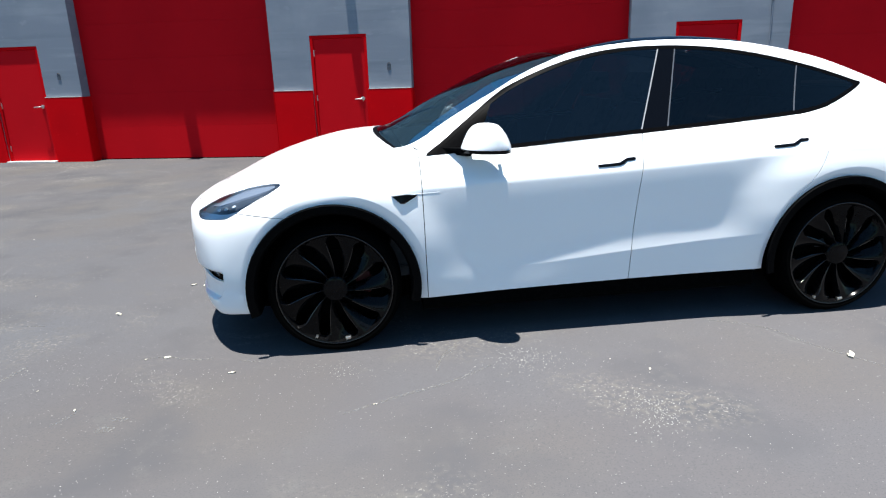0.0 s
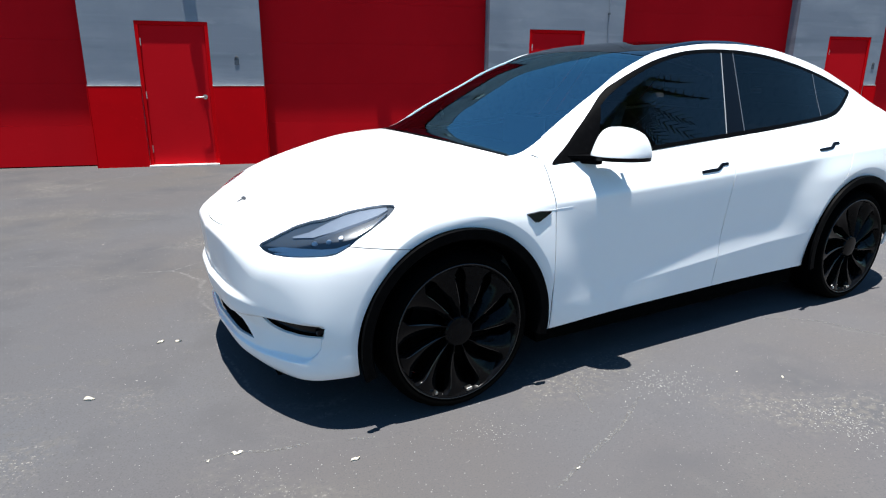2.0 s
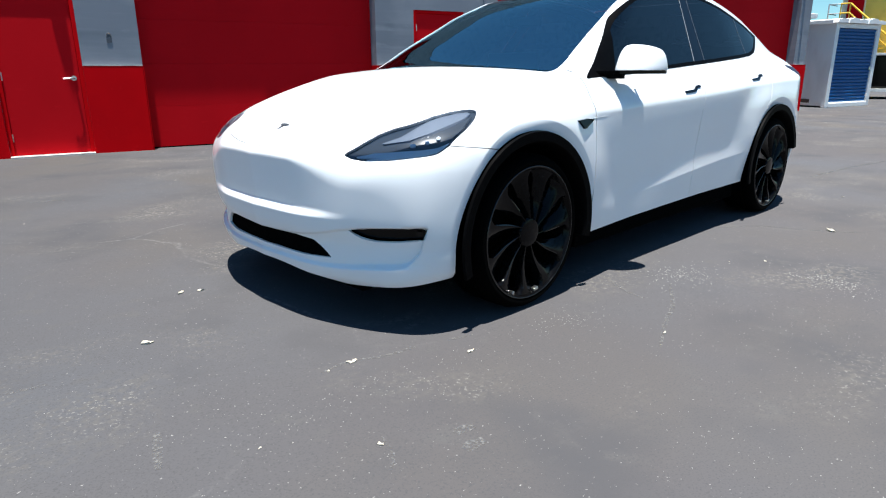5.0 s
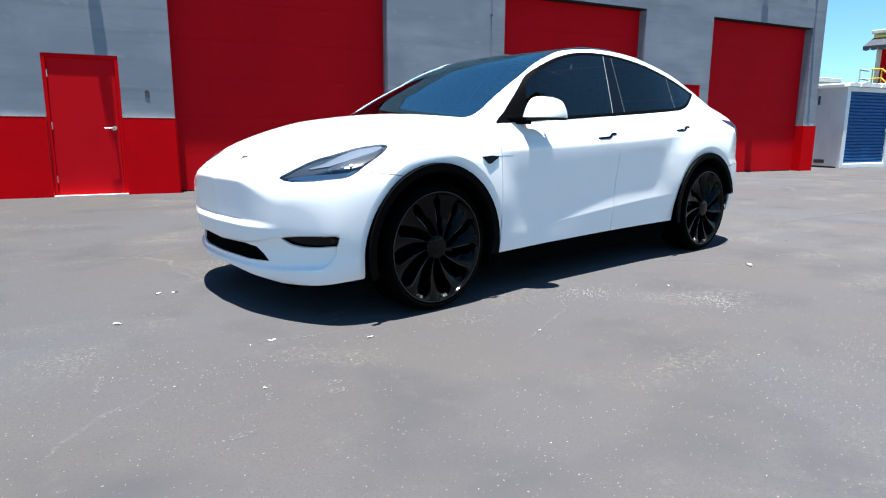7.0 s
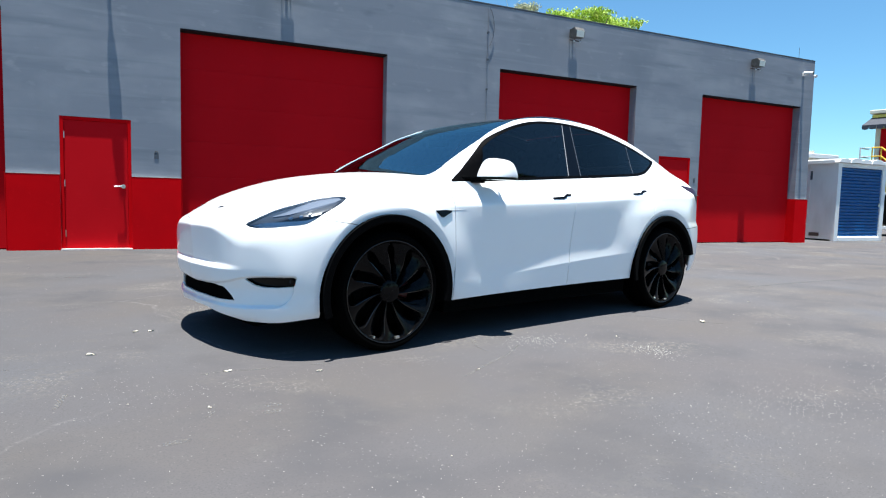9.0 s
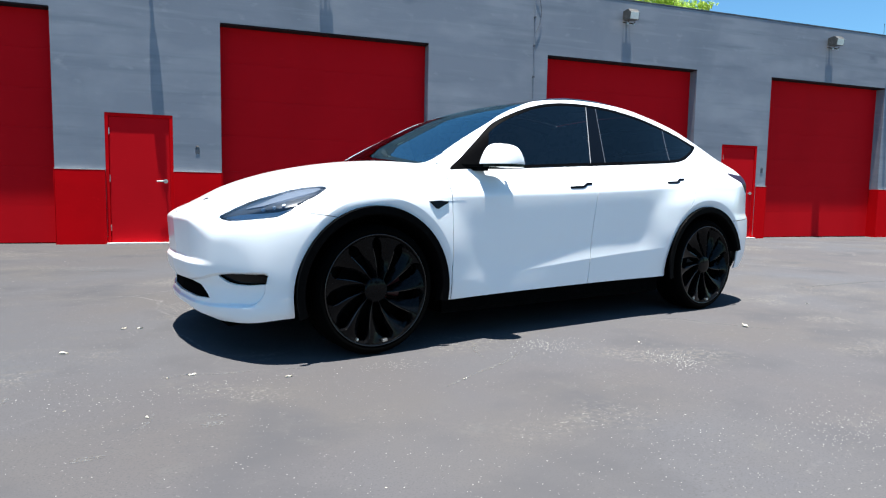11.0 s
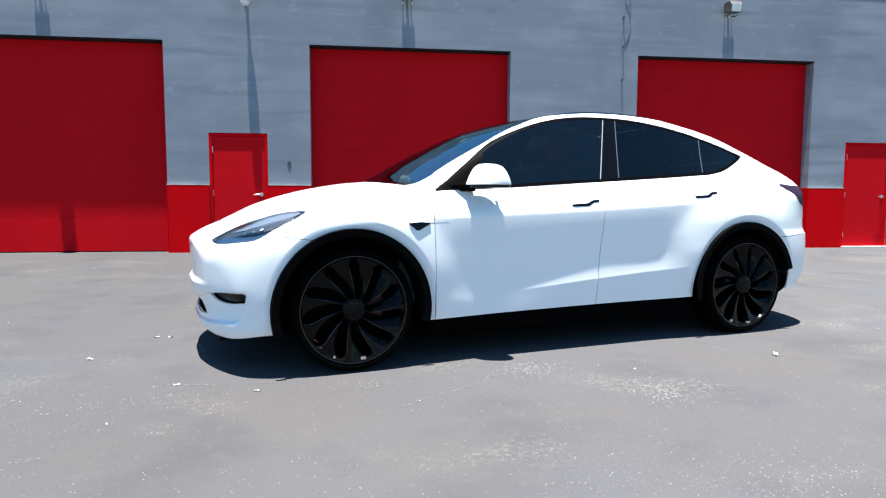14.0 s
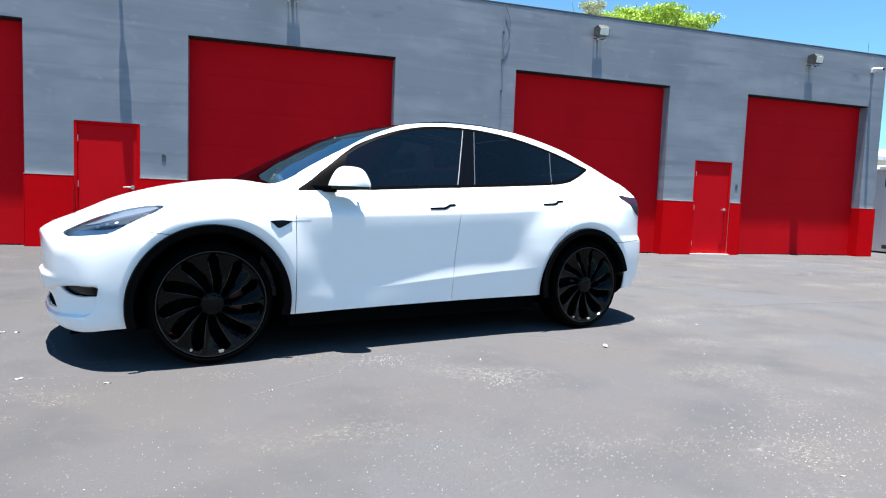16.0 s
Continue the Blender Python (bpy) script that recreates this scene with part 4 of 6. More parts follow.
def outline(points, closed=True, n=8):
    """Dense points of a smooth curve through the given ones."""
    q = np.array(points, float)
    m = len(q)
    out = []
    for i in range(m if closed else m - 1):
        a, b, c, d = (q[(i + k) % m] for k in (-1, 0, 1, 2)) if closed else (q[max(0, min(m - 1, i + k))] for k in (-1, 0, 1, 2))
        for k in range(n):
            s = k / n
            out.append(0.5 * (2 * b + (c - a) * s + (2 * a - 5 * b + 4 * c - d) * s * s + (3 * b - a - 3 * c + d) * s ** 3))
    if not closed:
        out.append(q[-1])
    return np.array(out)


def inside(points, n=8):
    """A field over two coordinates: distance to the smooth closed outline, negative inside."""
    q = outline(points, True, n) if n else np.array(points, float)
    r = np.roll(q, -1, axis=0)

    def field(a, b):
        best, odd = np.full(a.shape, 9.0), np.zeros(a.shape, bool)
        for (ax, ay), (bx, by) in zip(q, r):
            ex, ey = bx - ax, by - ay
            k = np.clip(((a - ax) * ex + (b - ay) * ey) / max(ex * ex + ey * ey, 1e-12), 0, 1)
            best = np.minimum(best, np.hypot(a - ax - k * ex, b - ay - k * ey))
            if by != ay:
                odd ^= ((ay > b) != (by > b)) & (a < ax + (b - ay) * ex / ey)
        return np.where(odd, -best, best)

    return field


skin = Skin()


def pick(faces, test):
    """Splits a list of faces by a test on their middles."""
    mid = np.array([np.mean([skin.p[i] for i in f], axis=0) for f in faces]).reshape(-1, 3)
    ok = test(mid[:, 0], mid[:, 1], mid[:, 2])
    return [f for f, k in zip(faces, ok) if k], [f for f, k in zip(faces, ok) if not k]


def panel(name, faces, mat, side=0, parent=None, label="", push=0.0, rim=0.0, edge_only=False):
    """One body panel: side -1 near, 1 mirrored, 0 both halves in one. push: out along the skin, one number or a field over x and y. rim: depth of the edge that turns inwards."""
    if not faces:
        return None
    used = sorted({i for f in faces for i in f})
    p = np.array([skin.p[i] for i in used])
    nor = normals_at(p)
    p = p + (push(p[:, 0], p[:, 1])[:, None] if callable(push) else push) * nor
    at = {i: k for k, i in enumerate(used)}
    loops = []
    for f in faces:
        g = [at[i] for i in f]
        u = np.cross(p[g[1]] - p[g[0]], p[g[2]] - p[g[0]]) + np.cross(p[g[2]] - p[g[0]], p[g[-1]] - p[g[0]])
        loops.append(g if u @ nor[g[0]] >= 0 else g[::-1])
    verts, norms, polys = [], [], []
    for s in (-1, 1):
        if side and s != side:
            continue
        index = []
        for k, q in enumerate(p):
            if s == 1 and side == 0 and abs(q[1]) < 1e-5:
                index.append(k)
            else:
                index.append(len(verts))
                verts.append((q[0], q[1] * -s, q[2]))
                norms.append((nor[k][0], nor[k][1] * -s, nor[k][2]))
        polys += [[index[k] for k in (g if s == -1 else g[::-1])] for g in loops]
    clean = []
    for g in polys:
        h = []
        for k in g:
            if not h or (np.subtract(verts[k], verts[h[-1]]) ** 2).sum() > 1e-12:
                h.append(k)
        if len(h) > 1 and (np.subtract(verts[h[0]], verts[h[-1]]) ** 2).sum() < 1e-12:
            h.pop()
        if len(h) > 2:
            clean.append(h)
    polys = clean
    if rim:
        count = {}
        for g in polys:
            for a, b in zip(g, g[1:] + g[:1]):
                count[(a, b)] = True
        for a, b in [e for e in count if (e[1], e[0]) not in count]:
            if side == 0 and abs(verts[a][1]) < 1e-5 and abs(verts[b][1]) < 1e-5:
                continue
            quad = []
            for k, deep in ((b, 0), (a, 0), (a, rim), (b, rim)):
                quad.append(len(verts))
                verts.append(tuple(c - deep * m for c, m in zip(verts[k], norms[k])))
                norms.append((0, 0, 0))
            polys.append(quad)
        if edge_only:
            polys = polys[len(clean):]
    ob = part(name, (verts, polys), mat, parent or car, label, smooth=True)
    ob.data.normals_split_custom_set_from_vertices(norms)
    return ob


# wheel openings, sill and lower edges
rest = skin.all
for cx in (WHEEL_F, WHEEL_R):
    hole, rest = skin.cut(rest, lambda x, y, z, cx=cx: np.hypot(x - cx, z - HUB_Z) - 0.457)
for cx in (WHEEL_F, WHEEL_R):
    for r in (-0.004, 0.0, 0.004):
        low, high = skin.cut(rest, lambda x, y, z, cx=cx, r=r: np.hypot(x - cx, z - HUB_Z) - arch_band(x - cx, z) - r)
        rest = low + high
for dz in (-0.006, 0.0, 0.006):
    flank, rest = pick(rest, lambda x, y, z: (x > 0.6) & (x < 2.6) & (z < 0.75) & (y < -0.7))
    low, high = skin.cut(flank, lambda x, y, z, dz=dz: z - crease_line(x) - dz)
    rest = rest + low + high
sill_line = lambda x: curve(x, -0.9, 0.178, -0.72, 0.19, -0.47, 0.232, 0.46, 0.262, 1.6, 0.283, 2.4, 0.29, 3.3, 0.30, 3.9, 0.36)
rocker, rest = skin.cut(rest, lambda x, y, z: z - sill_line(x))

# glass over the cabin: windscreen, roof, hatch
glass_edge = lambda x: curve(x, 0.28, 0.68, 0.32, 0.712, 0.36, 0.724, 0.42, 0.724, 0.50, 0.716, 0.6, 0.704, 0.9, 0.650, 1.25, 0.592, 1.8, 0.548, 2.4, 0.526, 3.0, 0.475, 3.5, 0.42, 3.7, 0.40)
above, rest = pick(rest, lambda x, y, z: (x > 0.15) & (z > 1.0) & (x < 3.62) & (y > -0.80))
top_glass, back = skin.cut(above, lambda x, y, z: -y - glass_edge(x))
rest += back
cowl_line = lambda x, y: 0.262 + 0.090 * (y / 0.72) ** 2 - x
top_glass, back = skin.cut(top_glass, lambda x, y, z: cowl_line(x, y))
rest += back
top_glass, cowl = skin.cut(top_glass, lambda x, y, z: 0.292 + 0.078 * (y / 0.72) ** 2 - x)
top_glass, back = skin.cut(top_glass, lambda x, y, z: x - 3.46 + 0.1 * y * y)
rest += back
screen, roof_glass = skin.seam(top_glass, lambda x, y, z: x - 1.30 - 0.10 * (0.6 ** 2 - y * y), 0.004)
roof_glass, hatch_glass = skin.seam(roof_glass, lambda x, y, z: x - 2.62, 0.006)

# side glass
WINDOW = ((0.515, 1.026), (0.62, 1.10), (0.724, 1.178), (0.967, 1.342), (1.22, 1.447), (1.437, 1.506), (1.644, 1.536), (1.871, 1.545), (2.109, 1.537), (2.351, 1.509), (2.6, 1.461),
          (2.862, 1.394), (3.10, 1.318), (3.14, 1.302), (3.03, 1.246), (2.855, 1.185), (2.662, 1.151), (2.181, 1.118), (1.754, 1.092), (1.278, 1.063), (0.993, 1.045), (0.6, 1.028))
window_field = inside(WINDOW, 5)
flank, rest = pick(rest, lambda x, y, z: (x > 0.4) & (x < 3.3) & (z > 0.98) & (y < -0.35))
side_glass, back = skin.cut(flank, lambda x, y, z: window_field(x, z))
rest += back
side_glass, window_trim = skin.cut(side_glass, lambda x, y, z: window_field(x, z) + 0.020)
slant = lambda x, z, a, b: x - (a + (z - 1.09) * b)
front_glass, other = skin.cut(side_glass, lambda x, y, z: slant(x, z, 1.688, 0.42))
strip_a, other = skin.cut(other, lambda x, y, z: slant(x, z, 1.696, 0.42))
b_pillar, other = skin.cut(other, lambda x, y, z: slant(x, z, 1.838, 0.31))
strip_b, other = skin.cut(other, lambda x, y, z: slant(x, z, 1.846, 0.31))
rear_glass, other = skin.cut(other, lambda x, y, z: slant(x, z, 2.592, 0.38))
divider, quarter_glass = skin.cut(other, lambda x, y, z: slant(x, z, 2.601, 0.38))
sail, front_glass = skin.cut(front_glass, lambda x, y, z: x - 0.80 - 0.5 * (z - 1.1))

# lamps and openings of the nose
LAMP = ((-0.733, 0.738), (-0.722, 0.749), (-0.66, 0.785), (-0.60, 0.815), (-0.54, 0.842), (-0.48, 0.865), (-0.414, 0.886), (-0.34, 0.901), (-0.282, 0.908), (-0.250, 0.909), (-0.240, 0.904), (-0.25, 0.895),
        (-0.29, 0.872), (-0.36, 0.838), (-0.43, 0.804), (-0.478, 0.774), (-0.512, 0.756), (-0.535, 0.748), (-0.61, 0.737), (-0.66, 0.728), (-0.705, 0.722), (-0.726, 0.727))
lamp_field = inside(LAMP, 0)
nose, rest = pick(rest, lambda x, y, z: (x < -0.15) & (y < -0.3) & (z > 0.66))
head_lamp, back = skin.cut(nose, lambda x, y, z: lamp_field(x, z))
head_lamp, lamp_seal = skin.cut(head_lamp, lambda x, y, z: lamp_field(x, z) + 0.0011)
rest += back
fog_field = inside(((-0.578, 0.438), (-0.65, 0.448), (-0.72, 0.454), (-0.80, 0.459), (-0.866, 0.463), (-0.856, 0.410), (-0.76, 0.396), (-0.68, 0.393), (-0.63, 0.402), (-0.60, 0.419)), 0)
grille_field = inside(((0.0, 0.371), (-0.28, 0.379), (-0.385, 0.370), (-0.437, 0.337), (-0.476, 0.300), (-0.3, 0.292), (0.0, 0.294), (0.3, 0.294), (0.3, 0.37)), 0)
nose, rest = pick(rest, lambda x, y, z: (x < -0.35) & (z < 0.6))
for dz in (-0.0055, -0.001, 0.0035):
    low, high = skin.cut(nose, lambda x, y, z, dz=dz: z - hollow_top(-y) - dz)
    nose = low + high
for d in (-0.006, -0.001, 0.003, 0.007, 0.012):
    low, high = skin.cut(nose, lambda x, y, z, d=d: hollow_rim(-y, z) - d)
    nose = low + high
fog_slot, nose = skin.cut(nose, lambda x, y, z: fog_field(y, z))
grille, nose = skin.cut(nose, lambda x, y, z: grille_field(y, z))
rest += nose
tail_field = inside(((3.34, 1.085), (3.50, 1.075), (3.70, 1.06), (3.80, 0.95), (3.62, 0.915), (3.50, 0.93), (3.42, 0.985)), 4)
stern, rest = pick(rest, lambda x, y, z: (x > 3.25) & (z > 0.85) & (z < 1.15))
tail_lamp, stern = skin.cut(stern, lambda x, y, z: tail_field(x, z))
rest += stern

# bonnet: its front seam is an arc, its sides run back to the screen
bonnet_edge = lambda x: curve(x, -0.83, 0.24, -0.79, 0.335, -0.739, 0.416, -0.672, 0.49, -0.584, 0.545, -0.4, 0.608, 0.0, 0.70, 0.4, 0.77, 0.6, 0.79)
front, rest = pick(rest, lambda x, y, z: (x < 0.55) & (z > 0.66) & (z < 1.13))
bonnet, back = skin.seam(front, lambda x, y, z: np.maximum(-y - bonnet_edge(x), -0.827 + 0.5 * y * y - x), 0.0018)
rest += back

# bumper, wing, doors, rear quarter
front, rest = pick(rest, lambda x, y, z: x < 0.3)
bumper, wing = skin.seam(front, lambda x, y, z: z - curve(x, -0.9, 1.2, -0.66, 1.0, -0.56, 0.79, -0.48, 0.783, -0.22, 0.749, 0.0, 0.70, 0.3, 0.1), 0.0018)
middle, rest = pick(rest, lambda x, y, z: (x < 2.95) & (y < -0.4))
belt_line = lambda x: curve(x, 0.3, 1.024, 0.6, 1.027, 0.993, 1.044, 1.754, 1.091, 2.181, 1.117, 2.662, 1.150, 2.855, 1.184, 3.0, 1.25)
low, rail = skin.seam(middle, lambda x, y, z: z - belt_line(x), 0.0012)
foot, rail = pick(rail, lambda x, y, z: (x > 0.40) & (x < 0.53))
low_foot, foot = skin.seam(foot, lambda x, y, z: z - curve(-y, 0.60, 1.095, 0.70, 1.088, 0.756, 1.070, 0.79, 1.057, 0.815, 1.050, 0.90, 1.050), 0.0016)
rail += low_foot + foot
wing_rear, low = skin.seam(low, lambda x, y, z: x - 0.486 - 0.02 * (0.6 - z), 0.0022)
wing += wing_rear
doors, quarter = skin.seam(low, lambda x, y, z: x - curve(z, 0.3, 2.45, 0.62, 2.50, 0.76, 2.62, 0.86, 2.70, 1.0, 2.765, 1.18, 2.85), 0.0022)
front_door, rear_door = skin.seam(doors, lambda x, y, z: x - curve(z, 0.25, 1.632, 0.49, 1.64, 0.68, 1.65, 0.89, 1.67, 1.09, 1.70), 0.0022)
stern, top_rail = pick(rest, lambda x, y, z: x > 2.7)
rear_bumper, stern = skin.seam(stern, lambda x, y, z: z - 0.70 - 0.05 * (x - 3.3), 0.002)

panel("bonnet", bonnet, PAINT, label="white painted bonnet", rim=0.012)
front_bumper = panel("front_bumper", bumper, PAINT, label="smooth white front bumper with no upper grille", rim=0.012)
panel("rear_body", stern + quarter, PAINT, label="white rear body and hatch", rim=0.012)
panel("rear_bumper", rear_bumper, PAINT, rim=0.012)
pillar, rail = pick(rail, lambda x, y, z: (x > 0.48) & (x < 1.7) & (y > -0.85) & (z > 1.08))
pillar, other = skin.cut(pillar, lambda x, y, z: -y - glass_edge(x) - 0.040)
rail = rail + other
for s in (-1, 1):
    panel("windscreen_pillar", pillar, PAINT, s, label="white raised windscreen pillar", push=lambda x, y: 0.006 * step(x, 0.48, 0.60) * (1 - step(x, 1.3, 1.68)) * (1 - step(-y, glass_edge(x) + 0.012, glass_edge(x) + 0.040)), rim=0.016)
panel("roof_rail", rail + top_rail, PAINT, label="white roof rails and windscreen pillars", rim=0.006)
# Body below the sill is coloured black for the shade under the car.
panel("rocker_trim", rocker, LINER, label="lower body blackened for the shade below the sill", push=-0.05)
panel("panel_gap", skin.gaps, GAP, push=-0.006, label="dark gaps between panels")
panel("windscreen", screen, WINDSCREEN, label="windscreen with blue sky reflection tinted into its gloss")
panel("cowl", cowl, BLACK_TRIM, label="black cowl strip below the windscreen", push=-0.002)
panel("roof_glass", roof_glass, ROOF_GLASS, label="black glass roof")
panel("hatch_glass", hatch_glass, ROOF_GLASS, label="dark hatch glass")
panel("cabin_lining", rail + top_rail + pillar + front_door + rear_door + quarter + stern + wing, CABIN_BLACK, push=-0.03, label="black cabin lining")
panel("grille", grille, LINER, 0, front_bumper, "black lower grille", push=-0.016)
panel("grille_edge", grille, LINER, 0, front_bumper, push=-0.0005, rim=0.017, edge_only=True)
for s in (-1, 1):
    panel("front_wing", wing, PAINT, s, rim=0.012)
    fd = panel("front_door", front_door, PAINT, s, rim=0.012)
    rd = panel("rear_door", rear_door, PAINT, s, rim=0.012)
    panel("window_trim", window_trim, BLACK_TRIM, s, push=0.001, rim=0.01)
    panel("side_window", front_glass, FRONT_TINT, s, fd, "dark tinted side window")
    panel("sail_panel", sail, BLACK_TRIM, s, fd, "black mirror corner")
    panel("pillar_cover", b_pillar, GLOSS_BLACK, s, label="gloss black centre pillar")
    # These strips are coloured with the sky reflected in the black pillar trim.
    panel("pillar_strip", strip_a, PILLAR_SHEEN, s, fd, "thin pillar strip coloured with its sky reflection", push=0.001)
    panel("pillar_strip", strip_b, PILLAR_TRIM, s, rd, push=0.001)
    panel("side_window", rear_glass, TINTED, s, rd, "dark tinted side window")
    panel("window_bar", divider, PILLAR_TRIM, s, rd, push=0.001)
    panel("quarter_window", quarter_glass, TINTED, s, rd, "dark tinted quarter window")
    lamp = panel("headlight", head_lamp, LENS, s, label="clear swept-back headlight")
    panel("seal", lamp_seal, PILLAR_EDGE, s, lamp, "thin black lamp seal", push=-0.001)
    panel("housing", head_lamp, LAMP_GREY, s, lamp, push=-0.012)
    panel("housing_edge", head_lamp, LAMP_GREY, s, lamp, push=-0.012, rim=-0.0115, edge_only=True)
    panel("fog_slot", fog_slot, GLOSS_BLACK, s, front_bumper, "dark fog lamp slot", push=-0.022)
    panel("slot_edge", fog_slot, GLOSS_BLACK, s, front_bumper, push=-0.0005, rim=0.023, edge_only=True)
    panel("tail_light", tail_lamp, TAIL_RED, s, label="dark red tail light", push=0.002, rim=0.008)


def on_skin(x, z, out=0.0):
    """The point of the near flank at x, z, pushed out from it."""
    y = np.linspace(-1.2, -0.1, 1101)
    f = body_field(np.full_like(y, x), y, np.full_like(y, z))
    k = int(np.argmax(f < 0))
    p = np.array([[x, y[k], z]])
    return (p + out * normals_at(p))[0]


def strip_on_skin(path, width, out, thick):
    """A bar that follows the flank: path of (x, z), width along z."""
    bm = bmesh.new()
    rows = []
    for i, (x, z, w) in enumerate(path):
        row = []
        for dz, o in ((-w / 2, min(-0.003, out - 0.006)), (-w / 2 * 0.8, out), (w / 2 * 0.8, out), (w / 2, min(-0.003, out - 0.006))):
            row.append(bm.verts.new(on_skin(x, z + dz, o)))
        rows.append(row)
    for a, b in zip(rows, rows[1:]):
        for k in range(3):
            bm.faces.new((a[k], a[k + 1], b[k + 1], b[k]))
    bm.faces.new(rows[0])
    bm.faces.new(rows[-1][::-1])
    return bm


def both_sides(name, make, mat, parent_of, label="", bevel=0.0, smooth=False):
    for s in (-1, 1):
        bm = make()
        if s == 1:
            bmesh.ops.scale(bm, vec=(1, -1, 1), verts=bm.verts)
        part(name, bm, mat, parent_of(s), label, bevel, smooth)


by_name = lambda base, s: [o for o in car.children if o.name.split(".")[0] == base][0 if s == -1 else 1]

# flush handles, the fender repeater, lamp innards
for base, x, z in (("front_door", 1.425, 0.934), ("rear_door", 2.435, 0.989)):
    handle = [(x, z - 0.001, 0.014), (x + 0.05, z + 0.001, 0.017), (x + 0.12, z + 0.005, 0.017), (x + 0.145, z + 0.015, 0.022), (x + 0.165, z + 0.026, 0.018), (x + 0.205, z + 0.028, 0.016), (x + 0.212, z + 0.029, 0.010)]
    both_sides("handle", lambda handle=handle: strip_on_skin(handle, 0.02, 0.006, 0.01), GLOSS_BLACK, lambda s, base=base: by_name(base, s), "flush black door handle")


def repeater():
    bm = bmesh.new()
    for out, ins in ((-0.004, 0.0), (0.010, 0.006)):
        pts = [(0.318 + ins, 0.838 - ins * 0.5), (0.40, 0.843 - ins * 0.5), (0.458 - ins, 0.838 - ins * 0.5), (0.448 - ins, 0.826), (0.385, 0.792 + ins), (0.365, 0.794 + ins)]
        row = [bm.verts.new(on_skin(x, z, out)) for x, z in pts]
        if out < 0:
            first = row
    for k in range(6):
        bm.faces.new((first[k], first[(k + 1) % 6], row[(k + 1) % 6], row[k]))
    bm.faces.new(row)
    return bm


both_sides("side_camera", repeater, GLOSS_BLACK, lambda s: by_name("front_wing", s), "black wedge camera housing")
both_sides("repeater_blade", lambda: strip_on_skin([(0.43, 0.838, 0.002), (0.50, 0.842, 0.004), (0.57, 0.846, 0.001)], 0.005, 0.0015, 0.004), PAINT, lambda s: by_name("front_wing", s))


both_sides("reflector", lambda: strip_on_skin([(-0.625, 0.790, 0.003), (-0.57, 0.810, 0.014), (-0.50, 0.839, 0.026), (-0.44, 0.860, 0.032), (-0.38, 0.876, 0.031), (-0.32, 0.889, 0.023), (-0.275, 0.899, 0.009)], 0.02, -0.005, 0.01), LAMP_PALE, lambda s: by_name("headlight", s), "pale upper reflector")
both_sides("light_blade", lambda: strip_on_skin([(-0.712, 0.736, 0.005), (-0.67, 0.747, 0.020), (-0.62, 0.754, 0.026), (-0.56, 0.762, 0.020), (-0.51, 0.772, 0.012), (-0.465, 0.790, 0.005)], 0.01, -0.005, 0.01), LAMP_BLADE, lambda s: by_name("headlight", s), "pale running light blade")
both_sides("lower_blade", lambda: strip_on_skin([(-0.700, 0.7285, 0.004), (-0.66, 0.7365, 0.010), (-0.61, 0.7455, 0.012), (-0.56, 0.7535, 0.012), (-0.52, 0.763, 0.012), (-0.49, 0.776, 0.008), (-0.46, 0.793, 0.003)], 0.01, -0.0045, 0.01), LAMP_BLADE, lambda s: by_name("headlight", s), "pale light bar along the lamp's foot")
both_sides("trim_line", lambda: strip_on_skin([(-0.425, 0.818, 0.002), (-0.36, 0.847, 0.005), (-0.285, 0.884, 0.003)], 0.01, -0.004, 0.01), CHROME, lambda s: by_name("headlight", s), "thin bright lamp trim")
for x, z in ((-0.575, 0.787), (-0.530, 0.798), (-0.485, 0.812)):
    both_sides("projector", lambda x=x, z=z: strip_on_skin([(x - 0.009, z - 0.004, 0.003), (x - 0.003, z - 0.001, 0.012), (x + 0.004, z + 0.002, 0.012), (x + 0.009, z + 0.004, 0.004)], 0.01, -0.004, 0.01), LAMP_BLADE, lambda s: by_name("headlight", s), "small pale projector lens")
both_sides("fog_lamp", lambda: prism([(-0.862, 0.432), (-0.84, 0.432), (-0.84, 0.452), (-0.862, 0.452)], "x", (-0.60, -0.585)), GLOSS_BLACK, lambda s: front_bumper, "small fog lamp")

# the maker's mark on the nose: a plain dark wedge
nx = -0.695
mark = bmesh.new()
q = []
for y, w in ((-0.034, 0.006), (0.0, 0.009), (0.034, 0.006)):
    for dx in (-w, w):
        p = np.array([[nx + 0.028 + dx + 0.12 * y * y, y, float(top_line(nx + 0.028 + dx))]])
        q.append(mark.verts.new((p + 0.003 * normals_at(p))[0]))
mark.faces.new((q[0], q[2], q[3], q[1]))
mark.faces.new((q[2], q[4], q[5], q[3]))
tri = [np.array([[nx + a, b, float(top_line(nx + a))]]) for a, b in ((0.026, -0.009), (0.026, 0.009), (-0.035, 0.0))]
mark.faces.new([mark.verts.new((p + 0.003 * normals_at(p))[0]) for p in tri])
part("badge", mark, PILLAR_EDGE, by_name("bonnet", -1), "small dark metal nose badge")


# mirrors
MIRROR_PLAN = ((0.700, -0.888), (0.690, -0.935), (0.715, -1.0), (0.775, -1.052), (0.850, -1.078), (0.905, -1.066), (0.932, -1.02), (0.926, -0.96), (0.880, -0.918), (0.835, -0.894), (0.765, -0.884))


